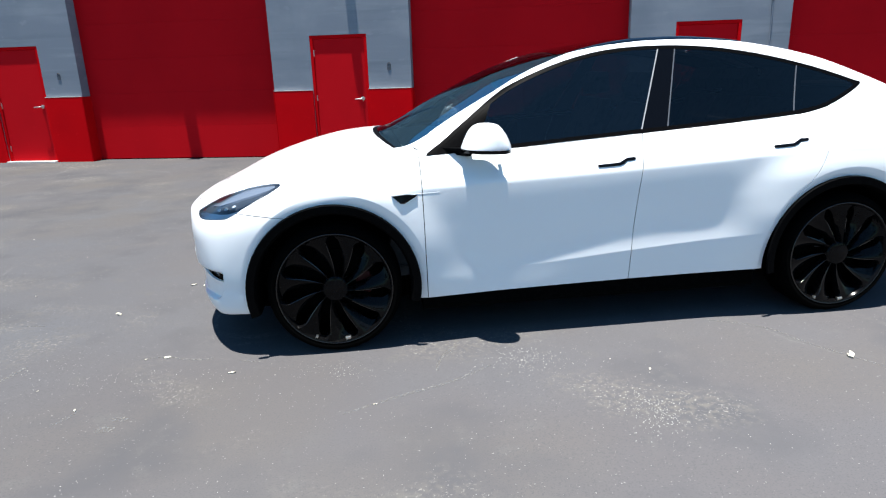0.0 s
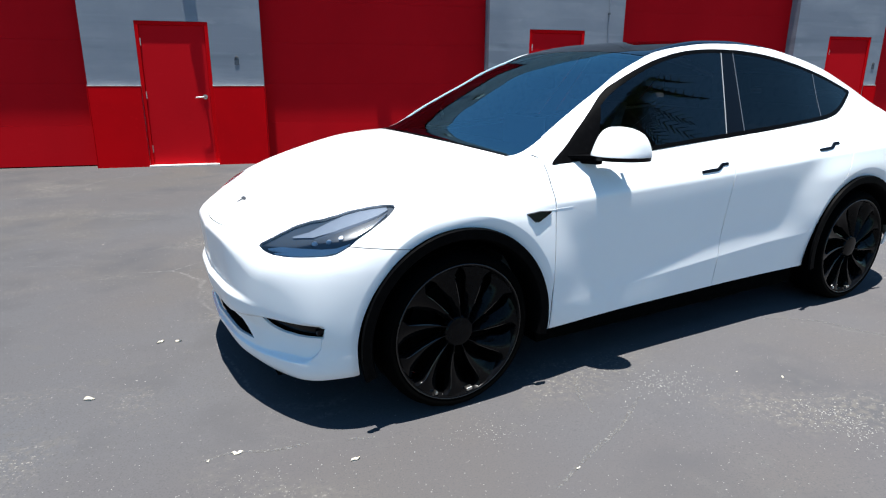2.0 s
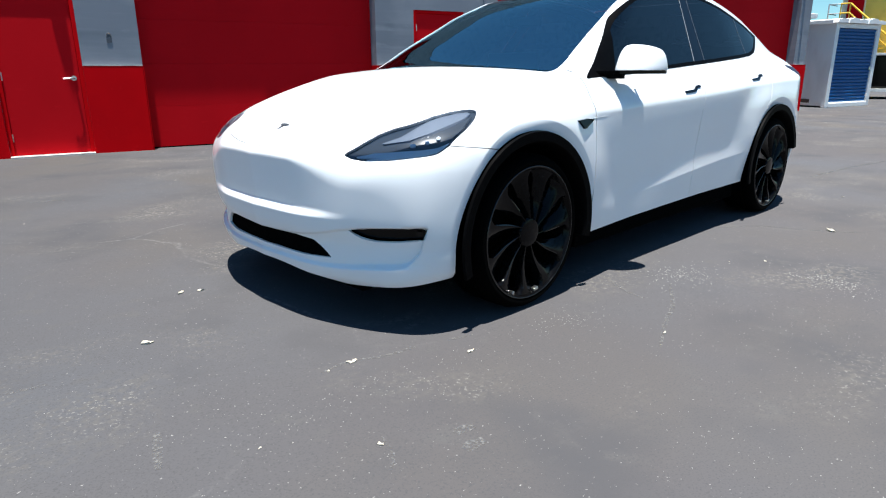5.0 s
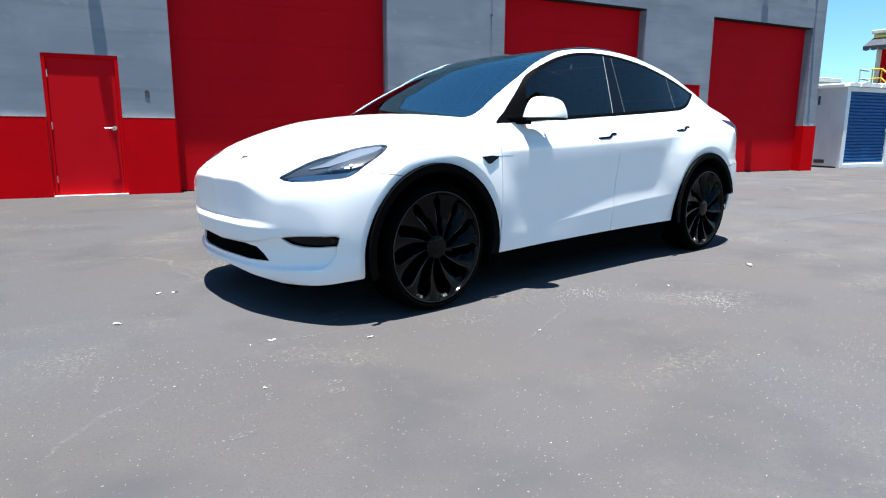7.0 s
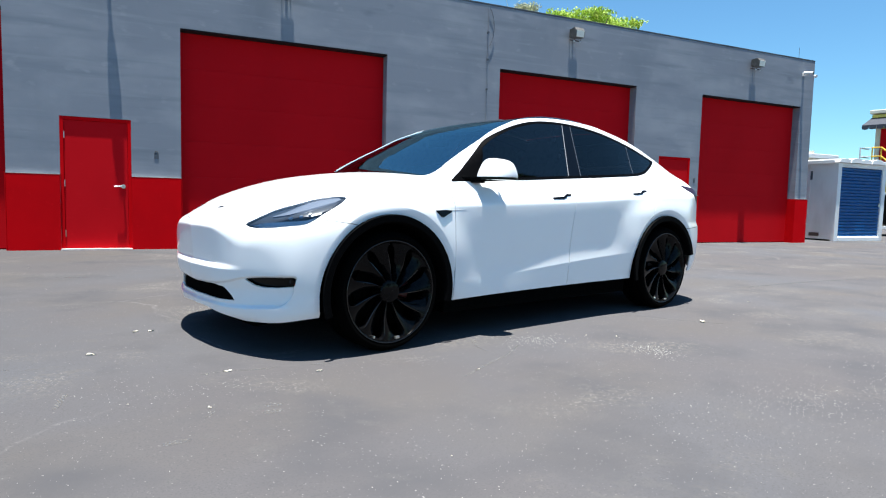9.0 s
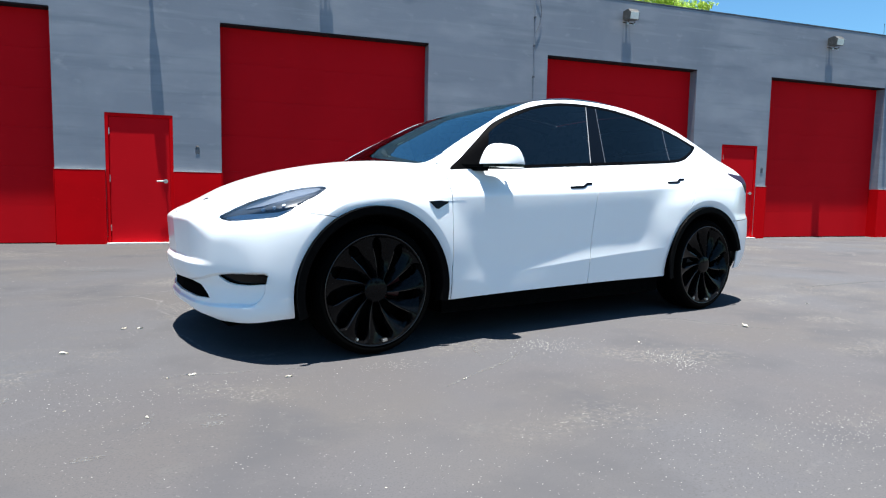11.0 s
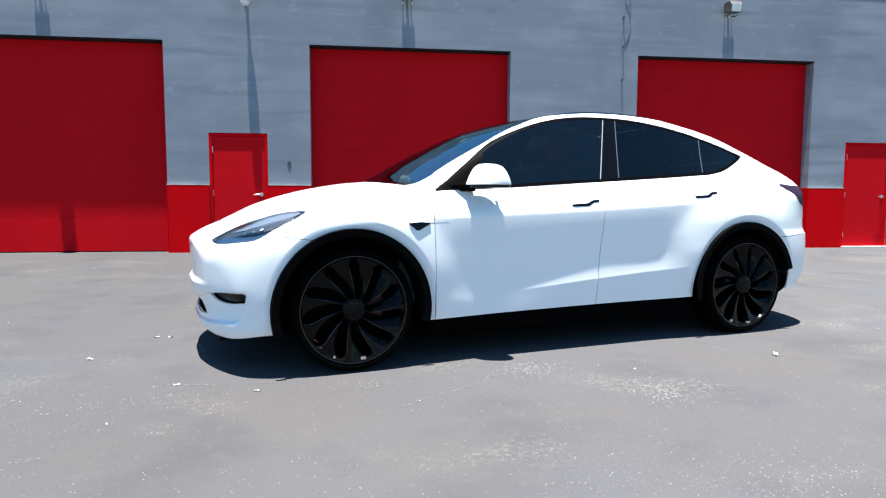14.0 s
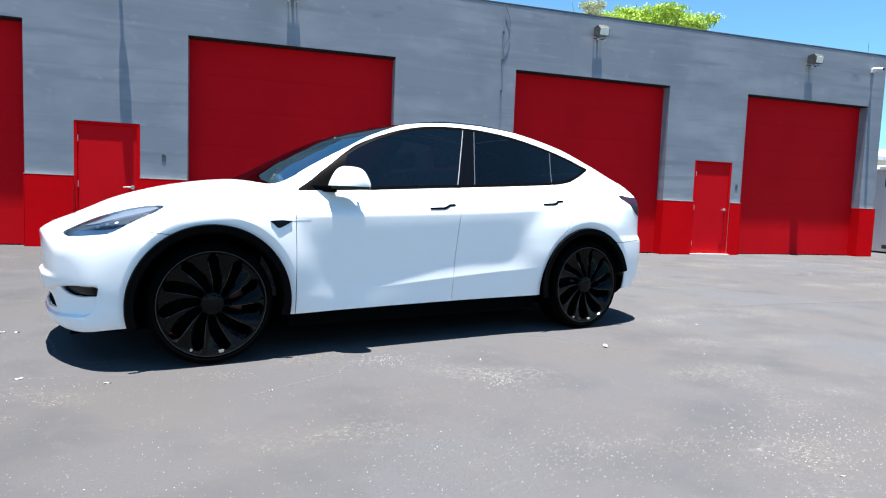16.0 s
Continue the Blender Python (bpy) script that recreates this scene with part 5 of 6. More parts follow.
def mirror_shell():
    """Stacked rounded outlines: flat below, the front raked, the top rounded over and lower outside."""
    bm = bmesh.new()
    plan = outline(MIRROR_PLAN, True, 6)
    n, rows = len(plan), []
    for up, k in ((0.0, 0.955), (0.012, 0.99), (0.06, 1.0), (0.25, 0.99), (0.45, 0.97), (0.62, 0.94), (0.76, 0.895), (0.87, 0.83), (0.94, 0.74), (0.98, 0.60), (1.0, 0.32)):
        row = []
        for x, y in plan:
            px, py = 0.828 + k * (x - 0.828), -0.968 + (0.2 + 0.8 * k) * (y + 0.968)
            px += 0.062 * up * max(0.0, min(1.0, (0.93 - px) / 0.2)) - 0.02 * up - 0.022 * up * up * max(0.0, min(1.0, (px - 0.80) / 0.12))
            far = max(0.0, min(1.0, (-0.90 - py) / 0.17))
            row.append(bm.verts.new((px, py, 1.060 + 0.128 * up * (1 - 0.26 * far * far))))
        rows.append(row)
    for a, b in zip(rows, rows[1:]):
        for i in range(n):
            bm.faces.new((a[i], a[(i + 1) % n], b[(i + 1) % n], b[i]))
    bm.faces.new(rows[0][::-1])
    bm.faces.new(rows[-1])
    return bm


def mirror_base():
    plan = outline(MIRROR_PLAN, True, 4)
    return prism([(0.828 + 0.97 * (x - 0.828), -0.968 + 0.97 * (y + 0.968)) for x, y in plan], "z", (1.043, 1.0595))


def mirror_arm():
    bm = prism([(0.60, -0.80), (0.74, -0.80), (0.745, -0.875), (0.745, -0.92), (0.715, -0.92), (0.685, -0.87)], "z", (1.020, 1.0425))
    return prism([(0.55, -0.80), (0.745, -0.80), (0.755, -0.90), (0.70, -0.905), (0.655, -0.875)], "z", (1.0435, 1.0585), bm)


for s in (-1, 1):
    mm = mirror_shell()
    mb, ma = mirror_base(), mirror_arm()
    mg = prism([(-0.90, 1.072), (-1.02, 1.074), (-1.035, 1.10), (-1.01, 1.135), (-0.93, 1.15), (-0.905, 1.13)], "x", (0.880, 0.895))
    for bm in (mm, mb, ma, mg):
        if s == 1:
            bmesh.ops.scale(bm, vec=(1, -1, 1), verts=bm.verts)
            bmesh.ops.translate(bm, vec=(0.06, -0.03, -0.02), verts=bm.verts)
    shell = part("wing_mirror", mm, PAINT, car, "white door mirror on a black foot", smooth=60)
    part("mirror_foot", mb, GLOSS_BLACK, shell, bevel=0.003)
    part("mirror_arm", ma, BLACK_TRIM, shell, bevel=0.005)
    part("mirror_glass", mg, CHROME, shell, bevel=0.004)


# wheels, liners and what shows of the chassis
def spoke(k, n=11):
    """A flat-faced blade: wide towards the rim, one edge falling back into the slot."""
    a0 = 2 * math.pi * k / n
    bm = bmesh.new()
    rows = []
    for i in range(17):
        s = i / 16
        r = 0.060 + 0.232 * s
        mid = a0 + 0.42 * s - 0.16 * s * s
        slot = float(curve(s, 0.0, 0.010, 0.15, 0.030, 0.5, 0.052, 0.8, 0.062, 0.9, 0.050, 0.96, 0.02, 1.0, 0.004))
        half = max(0.008, 0.5 * (2 * math.pi * r / n - slot)) / r
        front, back = -0.108 - 0.010 * s + 0.006 * math.sin(math.pi * s), -0.070 - 0.022 * s
        row = []
        for t, y in ((-1.0, front + 0.008), (-0.82, front - 0.003), (-0.45, front - 0.002), (0.25, 0.45 * front + 0.55 * back - 0.006), (1.0, back), (1.0, back + 0.03), (-1.0, front + 0.05)):
            a = mid + t * half
            row.append(bm.verts.new((r * math.cos(a), y, r * math.sin(a))))
        rows.append(row)
    for a, b in zip(rows, rows[1:]):
        for k in range(7):
            bm.faces.new((a[k], a[(k + 1) % 7], b[(k + 1) % 7], b[k]))
    bm.faces.new(rows[0])
    bm.faces.new(rows[-1][::-1])
    return bm


def spoke_edge(k, n=11):
    """A narrow glossy strip, added to carry a glint along one edge of a blade."""
    bm = bmesh.new()
    rows = []
    for i in range(2, 15):
        s = i / 16
        r = 0.060 + 0.232 * s
        mid = 2 * math.pi * k / n + 0.42 * s - 0.16 * s * s
        slot = float(curve(s, 0.0, 0.010, 0.15, 0.030, 0.5, 0.052, 0.8, 0.062, 0.9, 0.050, 0.96, 0.02, 1.0, 0.004))
        half = max(0.008, 0.5 * (2 * math.pi * r / n - slot)) / r
        front = -0.108 - 0.010 * s + 0.006 * math.sin(math.pi * s)
        wide = 0.0045 * math.sin(math.pi * (i - 1) / 14) / r
        a = mid - 0.86 * half
        rows.append([bm.verts.new((r * math.cos(b), y, r * math.sin(b))) for b, y in ((a - wide, front - 0.0028), (a, front - 0.0045), (a, front + 0.004), (a - wide, front + 0.004))])
    for a, b in zip(rows, rows[1:]):
        for q in range(4):
            bm.faces.new((a[q], a[(q + 1) % 4], b[(q + 1) % 4], b[q]))
    bm.faces.new(rows[0])
    bm.faces.new(rows[-1][::-1])
    return bm


def wheel(x, y, turn, spin):
    w = part("wheel", lathe([(0.303, -0.106), (0.308, -0.118), (0.304, -0.126), (0.296, -0.124), (0.288, -0.110), (0.278, -0.085), (0.270, 0.11), (0.294, 0.12), (0.298, 0.11), (0.280, 0.09), (0.287, -0.08), (0.303, -0.106)], 96), RIM, car, "black turbine-spoked alloy wheel", smooth=40)
    w.matrix_local = pose(x, y, HUB_Z, 0, 0, turn) @ Matrix.Rotation(spin, 4, "Y")
    part("tyre", lathe([(0.296, -0.106), (0.304, -0.120), (0.313, -0.127), (0.326, -0.128), (0.340, -0.118), (0.349, -0.104), (0.354, -0.085), (0.355, -0.062), (0.347, -0.058), (0.347, -0.050), (0.355, -0.046), (0.3555, 0.0),
                        (0.355, 0.046), (0.347, 0.05), (0.347, 0.058), (0.355, 0.062), (0.350, 0.10), (0.338, 0.118), (0.318, 0.127), (0.304, 0.12), (0.296, 0.106)], 96), RUBBER, w, "black low-profile tyre", smooth=35)
    for k in range(11):
        blade = part("spoke", spoke(k), RIM, w, bevel=0.0025, smooth=40)
        part("spoke_edge", spoke_edge(k), GLINT_EDGE, blade, "thin glossy strip added for a glint")
    part("rim_edge", lathe([(0.3005, -0.1262), (0.3025, -0.1280), (0.3050, -0.1272), (0.3062, -0.1245), (0.303, -0.122), (0.3005, -0.1262)], 96), GLINT_EDGE, w, "thin glossy ring added for a rim glint", smooth=60)
    # Bright steel blocks stand in for sun glints on the rim's inner lip.
    for a, wide in ((-80, 0.030), (-114, 0.012)):
        bright_block = box(-wide / 2, wide / 2, -0.122, -0.100, -0.006, 0.010)
        part("wheel_weight", bright_block, STEEL, w, "bright block standing in for a sun glint on the rim", bevel=0.003).matrix_local = Matrix.Rotation(-spin, 4, "Y") @ Matrix.Rotation(radians(-a - 90), 4, "Y") @ Matrix.Translation((0, 0, -0.286))
    part("hub_cap", lathe([(0, -0.116), (0.045, -0.115), (0.062, -0.111), (0.068, -0.104), (0.07, -0.06)], 48), RIM, w, "black hub cap", smooth=35)
    part("brake_disc", lathe([(0.07, 0.0), (0.188, 0.0), (0.188, 0.03), (0.2705, 0.05), (0.2705, 0.056), (0.07, 0.056)], 64), DISC, w, smooth=35)
    return w


for x in (WHEEL_F, WHEEL_R):
    for s in (-1, 1):
        wheel(x, s * 0.823, 0 if s == -1 else 180, 0.12 if x == 0 else 0.31)
        if x == WHEEL_F:
            cal = prism([(0.11, -0.045), (0.185, -0.065), (0.20, 0.0), (0.185, 0.065), (0.11, 0.045)], "y", (-0.03, 0.03))
            q = 1 if x == 0 else -1
            bmesh.ops.scale(cal, vec=(q, 1, 1), verts=cal.verts)
            bmesh.ops.translate(cal, verts=cal.verts, vec=(x, s * 0.813, HUB_Z + 0.0))
            part("brake_caliper", cal, RED_CALIPER, car, "red brake caliper behind the spokes", bevel=0.008)
        ring = bmesh.new()
        rows = []
        for k in range(49):
            a = math.pi * ((-0.065 if x == WHEEL_F else 0.075) + (1.15 if x == WHEEL_F else 0.985) * k / 48)
            c, d = math.cos(a), math.sin(a)
            rows.append([ring.verts.new((x + r * c, s * y, HUB_Z + r * d)) for r, y in ((0.4575, 0.952), (0.454, 0.964), (0.415, 0.962), (0.404, 0.945), (0.408, 0.58), (0.20, 0.56))])
        for a, b in zip(rows, rows[1:]):
            for k in range(5):
                ring.faces.new((a[k], a[k + 1], b[k + 1], b[k]))
        part("arch_liner", ring, BLACK_TRIM, car, "black wheel arch liner", smooth=35)

part("underbody", box(-0.70, 3.55, -0.60, 0.60, 0.165, 0.40), LINER, car, "black flat underbody")
part("underbody", box(0.47, 2.42, -0.86, 0.86, 0.175, 0.34), LINER, car)
part("rear_diffuser", prism([(3.28, 0.27), (3.42, 0.28), (3.52, 0.325), (3.51, 0.37), (3.28, 0.40)], "y", (-0.78, 0.78)), BLACK_TRIM, car, "black lower rear bumper", bevel=0.01)

# cabin
part("cabin_floor", box(0.35, 3.2, -0.80, 0.80, 0.36, 0.42), CABIN_BLACK, car)
part("bulkhead", prism([(0.30, 0.42), (0.42, 0.42), (0.62, 0.93), (0.50, 1.0), (0.34, 1.02)], "y", (-0.78, 0.78)), CABIN_BLACK, car)
dash = part("dashboard", prism([(0.42, 1.02), (0.60, 1.045), (0.82, 1.03), (0.95, 0.985), (0.98, 0.93), (0.92, 0.80), (0.50, 0.80)], "y", (-0.74, 0.74)), DASH_GREY, car, "plain grey dashboard", bevel=0.02, smooth=40)
part("dash_trim", prism([(0.955, 0.990), (0.985, 0.975), (0.992, 0.935), (0.984, 0.932)], "y", (-0.73, 0.73)), CREAM, dash, "pale strip along the dashboard")
part("display", box(0.955, 0.975, -0.20, 0.20, 0.93, 1.17), SCREEN_BACK, dash, "dark centre screen", bevel=0.006)
wheel_rim = bmesh.new()
ring = [(1.05 + 0.02 * math.cos(2 * math.pi * k / 32) * 3, -0.38 + 0.185 * math.sin(2 * math.pi * k / 32), 0.97 + 0.17 * math.cos(2 * math.pi * k / 32)) for k in range(33)]
part("steering_wheel", tube(ring, 0.016, 10, wheel_rim), CABIN_BLACK, car, "black steering wheel", smooth=50)
for x, y in ((1.55, -0.38), (1.55, 0.38), (2.42, -0.42), (2.42, 0.0), (2.42, 0.42)):
    wide = 0.25 if x < 2 else 0.20
    seat = part("seat", prism([(x - 0.55, 0.56), (x - 0.52, 0.66), (x - 0.1, 0.62), (x + 0.05, 0.66), (x + 0.30, 1.22), (x + 0.36, 1.22), (x + 0.26, 0.9), (x + 0.12, 0.50), (x - 0.5, 0.48)], "y", (y - wide, y + wide)), SEAT_BLACK, car, "black car seat", bevel=0.03, smooth=40)
    part("headrest", prism([(x + 0.29, 1.25), (x + 0.27, 1.33), (x + 0.31, 1.40), (x + 0.37, 1.40), (x + 0.39, 1.27)], "y", (y - 0.13, y + 0.13)), SEAT_BLACK, seat, bevel=0.02, smooth=40)
part("rear_shelf", box(2.75, 3.5, -0.55, 0.55, 0.98, 1.0), CABIN_BLACK, car)
part("cabin_mirror", box(1.06, 1.09, -0.12, 0.12, 1.325, 1.385), GLOSS_BLACK, car, bevel=0.01)

# ---- trees, litter and small things ----
def leafy_crown(centre, size, count, leaf, seed):
    """Many small folded leaves scattered over clumps, with an uneven outline."""
    rng = np.random.default_rng(seed)
    clumps = np.clip(rng.normal(0, 0.45, (max(10, count // 300), 3)), -0.85, 0.85) * np.array(size)
    verts, faces = [], []
    for k in range(count):
        c = clumps[k % len(clumps)] + np.clip(rng.normal(0, 0.13, 3), -0.24, 0.24) * np.array(size)
        u, v = rng.normal(0, 1, 3), rng.normal(0, 1, 3)
        u /= np.linalg.norm(u)
        v -= u * (u @ v)
        v /= np.linalg.norm(v)
        w = np.cross(u, v) * 0.25
        l = leaf * rng.uniform(0.6, 1.3)
        b = np.array(centre) + c
        i = len(verts)
        verts += [b - u * l, b + v * l * 0.45 + w * l, b + u * l, b - v * l * 0.45 + w * l]
        faces += [(i, i + 1, i + 2), (i, i + 2, i + 3)]
    return verts, faces


def tree(x, y, height, size, count, leaf, seed):
    ob = thing("tree", "bright green leafy tree rising behind the flat roof", "tree", pose(x, y, 0), "trees behind the roof")
    rng = random.Random(seed)
    part("trunk", tube([(0, 0, -0.1), (0.1, 0.05, height * 0.35), (0.0, 0.2, height * 0.7), (0.1, 0.1, height * 0.95)], [0.30, 0.22, 0.15, 0.06], 10), BARK, ob, smooth=50)
    for k in range(7):
        a = 2 * math.pi * k / 7 + rng.uniform(-0.3, 0.3)
        r = size[0] * rng.uniform(0.5, 0.9)
        part("limb", tube([(0.05, 0.1, height * 0.55), (r * 0.4 * math.cos(a), r * 0.4 * math.sin(a), height * 0.75), (r * math.cos(a), r * math.sin(a), height * rng.uniform(0.85, 1.05))], [0.10, 0.06, 0.02], 7), BARK, ob, smooth=50)
    tagged(part("crown", leafy_crown((0, 0, height), size, count, leaf, seed), LEAF, ob), kind="stuff")
    return ob




def bare_tree(x, y, height, seed):
    """A half-bare tree: many thin pale twigs and a thin scatter of dry leaves."""
    ob = thing("tree", "pale half-bare tree behind the flat roof", "tree", pose(x, y, 0), "trees behind the roof")
    rng = random.Random(seed)
    part("trunk", tube([(0, 0, -0.1), (0.1, 0.05, height * 0.4), (0.0, 0.1, height * 0.85)], [0.22, 0.15, 0.06], 10), BARK, ob, smooth=50)
    twigs = bmesh.new()
    for k in range(70):
        a, r = rng.uniform(0, 6.283), rng.uniform(0.3, 1.7)
        z = height * rng.uniform(0.78, 0.9)
        tube([(0, 0.1, height * 0.8), (0.5 * r * math.cos(a), 0.5 * r * math.sin(a), z), (r * math.cos(a), r * math.sin(a), z + rng.uniform(0.4, 1.4))], [0.03, 0.02, 0.008], 5, twigs)
    tagged(part("twigs", twigs, PALE_TWIG, ob), kind="stuff")
    tagged(part("crown", leafy_crown((0, 0, height * 0.93), (1.5, 1.3, 0.75), 3200, 0.07, seed), PALE_TWIG, ob), kind="stuff")
    return ob


def yard_tree(x, y, height, size, seed):
    """A dark broad tree behind the yard; the car's side windows mirror it."""
    ob = thing("tree", "dark green broad tree along the open side of the yard", "tree", pose(x, y, 0), "trees along the yard")
    part("trunk", tube([(0, 0, -0.1), (0.08, 0.05, height * 0.4), (0.0, 0.15, height * 0.8)], [0.24, 0.17, 0.07], 10), BARK, ob, smooth=50)
    for k in range(5):
        a = 2 * math.pi * k / 5 + seed
        part("limb", tube([(0.03, 0.05, height * 0.5), (0.4 * size[0] * math.cos(a), 0.4 * size[1] * math.sin(a), height * 0.75), (0.8 * size[0] * math.cos(a), 0.8 * size[1] * math.sin(a), height)], [0.09, 0.05, 0.02], 7), BARK, ob, smooth=50)
    tagged(part("crown", leafy_crown((0, 0, height), size, 5000, 0.24, seed), HEDGE, ob), kind="stuff")
    return ob


tree(19.1, 28.4, 10.30, (2.9, 1.8, 0.80), 42000, 0.085, 4)
tree(22.2, 28.8, 10.05, (1.1, 1.2, 0.55), 12000, 0.085, 7)
tree(24.4, 28.4, 10.0, (0.7, 0.7, 0.38), 3000, 0.085, 12)
bare_tree(15.4, 28.4, 10.9, 9)

for k, (x, y, h, w) in enumerate(((-19, -24, 3.6, 3.4), (-9, -25, 4.4, 3.0), (4, -26, 3.4, 4.2), (13, -24, 4.8, 3.2), (22, -23, 3.2, 4.4), (31, -19, 4.2, 3.4))):
    yard_tree(x, y, h, (w, w * 0.7, 1.5), 31 + k)


def palm(x, y, height, lean, seed):
    """A tall palm: ringed trunk and a head of drooping fronds, each with many leaflets."""
    rng = random.Random(seed)
    ob = thing("palm_tree", "tall palm tree along the open side of the yard", "palm tree", pose(x, y, 0), "palms along the yard")
    part("trunk", tube([(0, 0, -0.1), (lean * 0.2, 0, height * 0.35), (lean * 0.6, 0, height * 0.7), (lean, 0, height)], [0.24, 0.17, 0.14, 0.12], 12), BARK, ob, smooth=50)
    for k in range(18):
        a = 2 * math.pi * k / 18 + rng.uniform(-0.15, 0.15)
        rise, reach = rng.uniform(0.1, 1.0), rng.uniform(1.7, 2.3)
        verts, faces = [], []
        for i in range(24):
            s = (i + 1) / 24
            r, z = reach * s, rise * math.sin(math.pi * min(1, s * 1.2) * 0.6) - 1.5 * s * s * (1.2 - rise * 0.6)
            w = 0.55 * math.sin(math.pi * min(0.97, 0.1 + s * 0.85)) ** 0.6
            for side in (-1, 1):
                j = len(verts)
                for u, v, d in ((r, 0, 0), (r + 0.08, 0, 0), (r + 0.26, side * w, -0.30 * w)):
                    verts.append((lean + u * math.cos(a) - v * math.sin(a), u * math.sin(a) + v * math.cos(a), height + z + d))
                faces.append((j, j + 1, j + 2))
        part("frond", (verts, faces), PALM_LEAF, ob)
    return ob


palm(10.5, -0.6, 8.4, 0.4, 3)
palm(13.2, -3.4, 9.6, -0.4, 5)
palm(14.5, 1.6, 5.0, 0.3, 8)


def chip(x, y, size, turn, seed):
    """A curled dry leaf or scrap on the asphalt."""
    rng = random.Random(seed)
    bm = bmesh.new()
    n = 9
    rim, low = [], []
    for k in range(n):
        a = 2 * math.pi * k / n
        r = 0.8 * size * rng.uniform(0.45, 1.0)
        p = (r * math.cos(a), 0.5 * r * math.sin(a), size * rng.uniform(0.10, 0.35))
        rim.append(bm.verts.new(p))
        low.append(bm.verts.new((p[0] * 0.8, p[1] * 0.8, 0.0)))
    mid = bm.verts.new((0, 0, size * 0.12))
    for k in range(n):
        bm.faces.new((mid, rim[k], rim[(k + 1) % n]))
        bm.faces.new((rim[k], low[k], low[(k + 1) % n], rim[(k + 1) % n]))
    bm.faces.new(low[::-1])
    ob = part("dry_leaf", bm, CHIP)
    ob.matrix_world = pose(x, y, ground_z(x, y) - 0.0005, 0, 0, turn)
    return tagged(ob, "pale dry leaf scrap lying on the asphalt", "leaf", "leaf scraps")


for k, (x, y, size, turn) in enumerate(((-1.457, 2.66, 0.028, 20), (-2.557, 3.40, 0.04, 160), (1.67, 3.02, 0.05, 75), (-2.345, 3.98, 0.034, 40), (-2.25, 3.965, 0.03, 10), (-1.89, 2.81, 0.026, 15), (-2.0, 2.785, 0.014, 60),
                                        (-2.03, 2.25, 0.022, 120), (-0.65, 2.40, 0.02, 30), (-1.91, 2.82, 0.02, 200))):
    chip(x, y, size, turn, k)


def scuff(points, width, seed):
    """A faint pale scrape: a thin strip with a ragged outline that lies on the asphalt."""
    rng = random.Random(seed)
    line = outline(points, False, 10)
    verts, faces = [], []
    for i, (x, y) in enumerate(line):
        dx, dy = line[min(i + 1, len(line) - 1)] - line[max(i - 1, 0)]
        n = math.hypot(dx, dy) or 1
        taper = math.sin(math.pi * (0.06 + 0.88 * i / (len(line) - 1))) ** 0.5
        for s in (-1, 1):
            w = 0.5 * width * taper * rng.uniform(0.9, 1.1)
            verts.append((x - s * dy / n * w, y + s * dx / n * w, ground_z(x - s * dy / n * w, y + s * dx / n * w) + 0.0008))
        if i:
            k = 2 * i
            faces.append((k - 2, k - 1, k + 1, k))
    return tagged(part("scuff_mark", (verts, faces), SCUFF), "faint pale scrape mark worn into the asphalt", "scuff mark", "scuff marks", "structure")


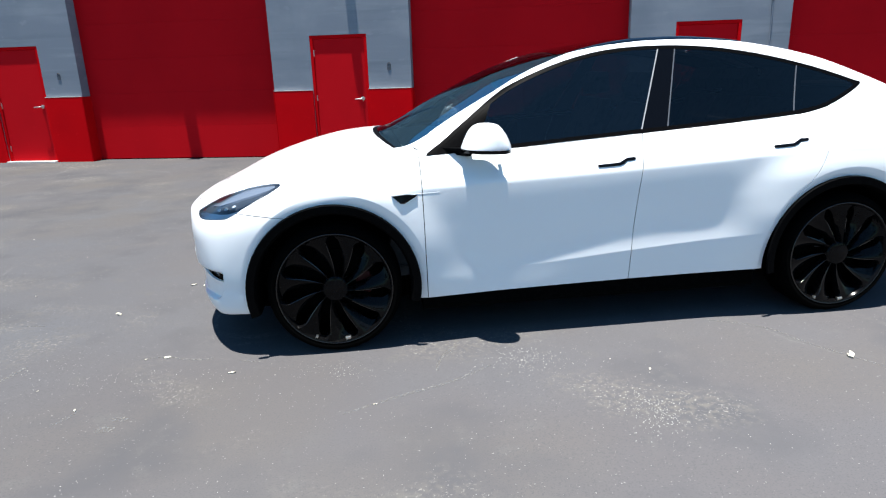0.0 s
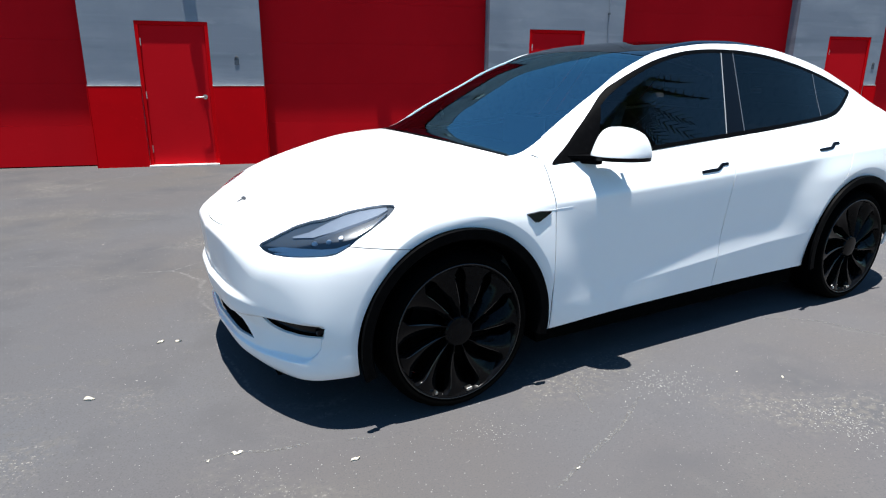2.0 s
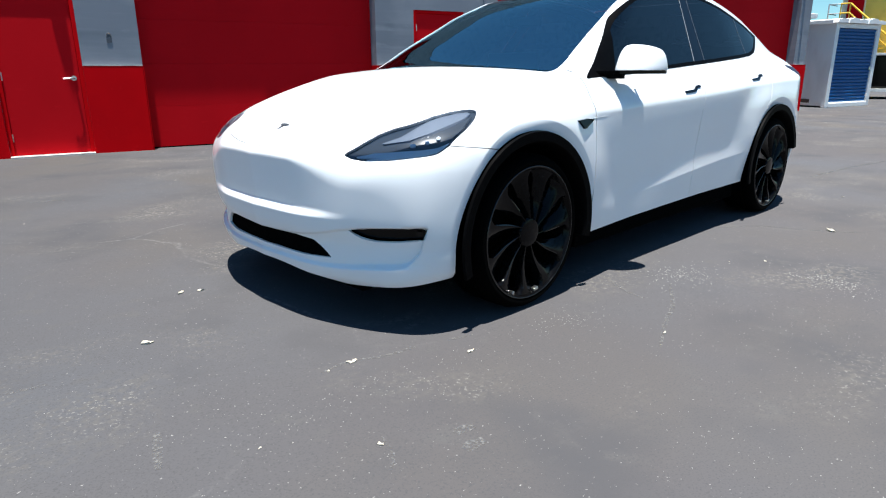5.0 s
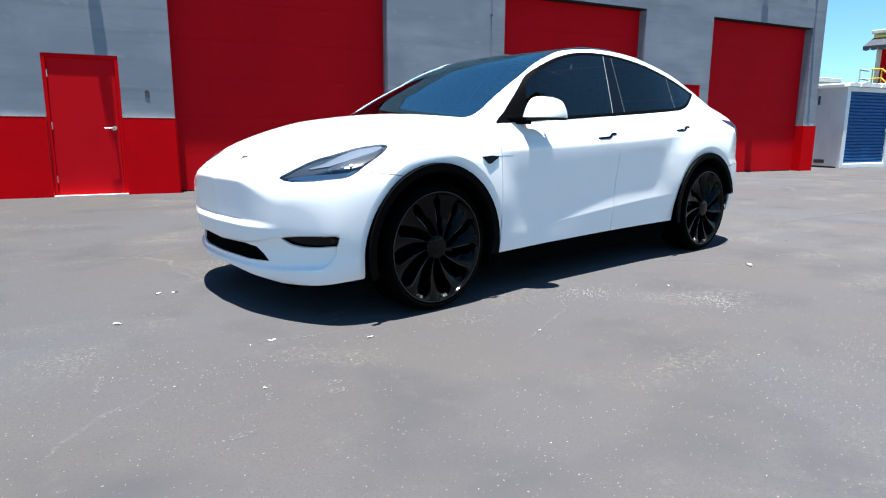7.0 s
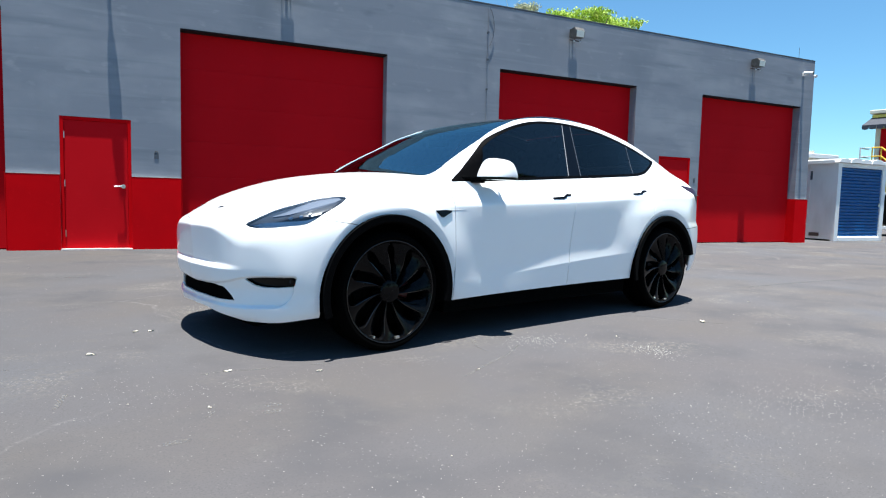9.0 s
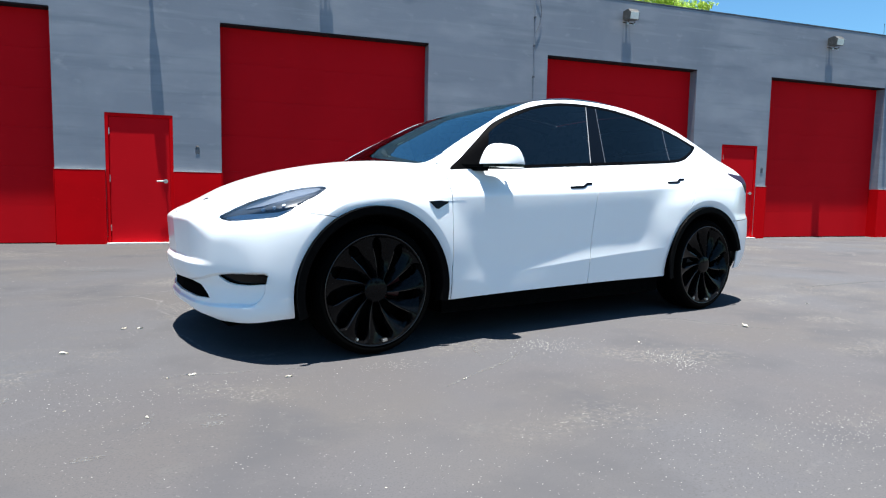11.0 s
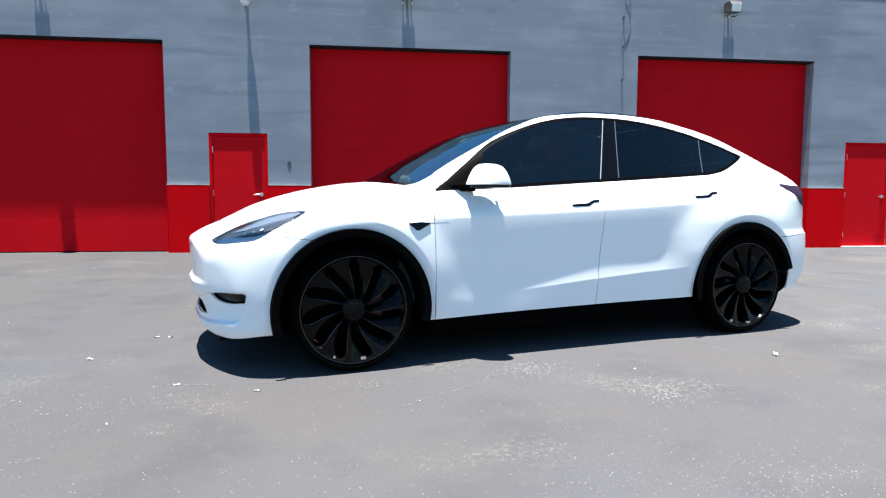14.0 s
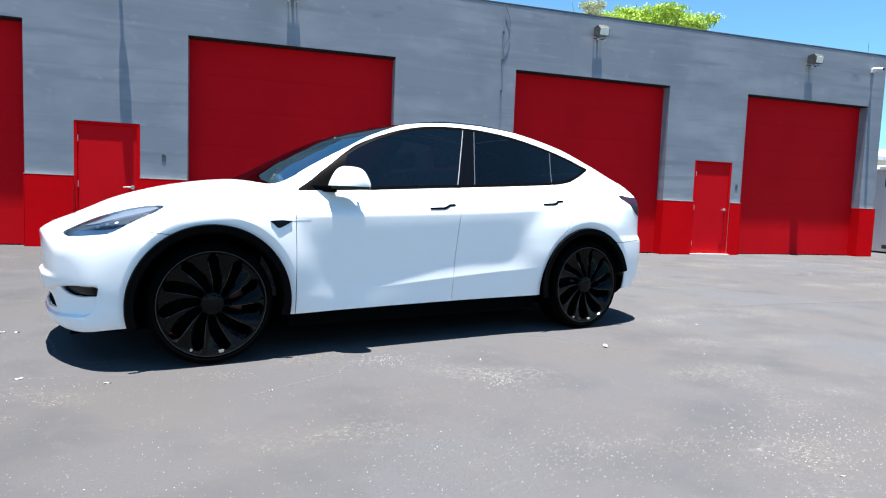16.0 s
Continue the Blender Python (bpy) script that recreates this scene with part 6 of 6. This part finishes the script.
for k, (points, width) in enumerate((
        (((-3.06, 3.18), (-2.98, 3.19), (-2.90, 3.19)), 0.02), (((-1.78, 2.80), (-1.70, 2.80), (-1.62, 2.81)), 0.014), (((-1.48, 2.80), (-1.42, 2.80), (-1.36, 2.795)), 0.02),
        (((-2.06, 2.12), (-2.02, 2.19), (-2.01, 2.29)), 0.012), (((-1.83, 2.10), (-1.79, 2.115), (-1.75, 2.12)), 0.05), (((-1.81, 2.19), (-1.77, 2.20), (-1.73, 2.20)), 0.04),
        (((-0.41, 2.74), (-0.41, 2.86), (-0.38, 2.97), (-0.34, 3.03)), 0.022), (((-0.78, 2.31), (-0.57, 2.47), (-0.36, 2.61), (-0.14, 2.82)), 0.022),
        (((1.10, 3.46), (1.26, 3.42), (1.41, 3.34), (1.52, 3.18), (1.62, 3.07), (1.80, 2.90)), 0.022), (((-2.03, 2.785), (-1.91, 2.82), (-1.76, 2.80), (-1.63, 2.82)), 0.016),
        (((-2.62, 2.45), (-2.60, 2.66)), 0.03), (((-2.22, 1.88), (-2.18, 1.89), (-2.12, 1.90)), 0.04), (((3.75, 4.40), (4.9, 4.55), (6.43, 4.63)), 0.05), (((-3.14, 7.09), (-3.0, 7.06), (-2.86, 7.04)), 0.07))):
    scuff(points, width, 200 + k)


def grit(x, y, rx, ry, count, small, large, seed):
    """Loose pale grit: tiny three-sided stones, thicker towards the middle of the patch. One patch stands for sun
    sparkle.
    """
    rng = np.random.default_rng(seed)
    verts, faces = [], []
    for _ in range(count):
        u, v = rng.normal(0, 0.5, 2)
        px, py, r, a = x + rx * u, y + ry * v, rng.uniform(small, large) * rng.uniform(0.5, 1.0), rng.uniform(0, 6.3)
        if abs((py - 3.85) * 0.97 - (px + 1.19) * 0.24) < 0.98 and -1.0 < px + 1.19 < 4.0:
            continue
        i = len(verts)
        verts += [(px + r * math.cos(a + k * 2.09), py + r * math.sin(a + k * 2.09), ground_z(px, py) - 0.001) for k in range(3)] + [(px, py, ground_z(px, py) + 0.55 * r)]
        faces += [(i, i + 1, i + 3), (i + 1, i + 2, i + 3), (i + 2, i, i + 3)]
    return tagged(part("loose_grit", (verts, faces), GRIT), "pale loose grit and sparkle specks on the asphalt", "grit", "", "stuff")


grit(0.05, 2.90, 0.22, 0.15, 260, 0.003, 0.007, 301)
grit(0.58, 2.40, 0.13, 0.22, 260, 0.003, 0.007, 302)
grit(-0.92, 2.72, 0.22, 0.10, 160, 0.002, 0.005, 303)
grit(0.55, 1.35, 0.35, 0.25, 230, 0.003, 0.006, 304)
# Denser pale specks here stand in for sun sparkle on the asphalt.
grit(1.70, 1.25, 0.70, 0.45, 650, 0.003, 0.007, 305)
grit(-1.1, 2.2, 3.6, 2.6, 1300, 0.002, 0.005, 306)
grit(-0.2, 1.3, 1.9, 0.7, 450, 0.002, 0.0055, 307)
grit(-1.95, 2.65, 0.6, 0.3, 300, 0.002, 0.006, 308)
rng = random.Random(11)
for k in range(46):
    x, y = rng.uniform(-5.5, 4.5), rng.uniform(0.6, 8.5)
    ahead, aside = x + 1.19, y - 3.85
    if abs(aside * 0.97 - ahead * 0.24) < 1.15 and -1.1 < ahead < 4.2:
        continue
    chip(x, y, rng.uniform(0.007, 0.018), rng.uniform(0, 360), 100 + k)
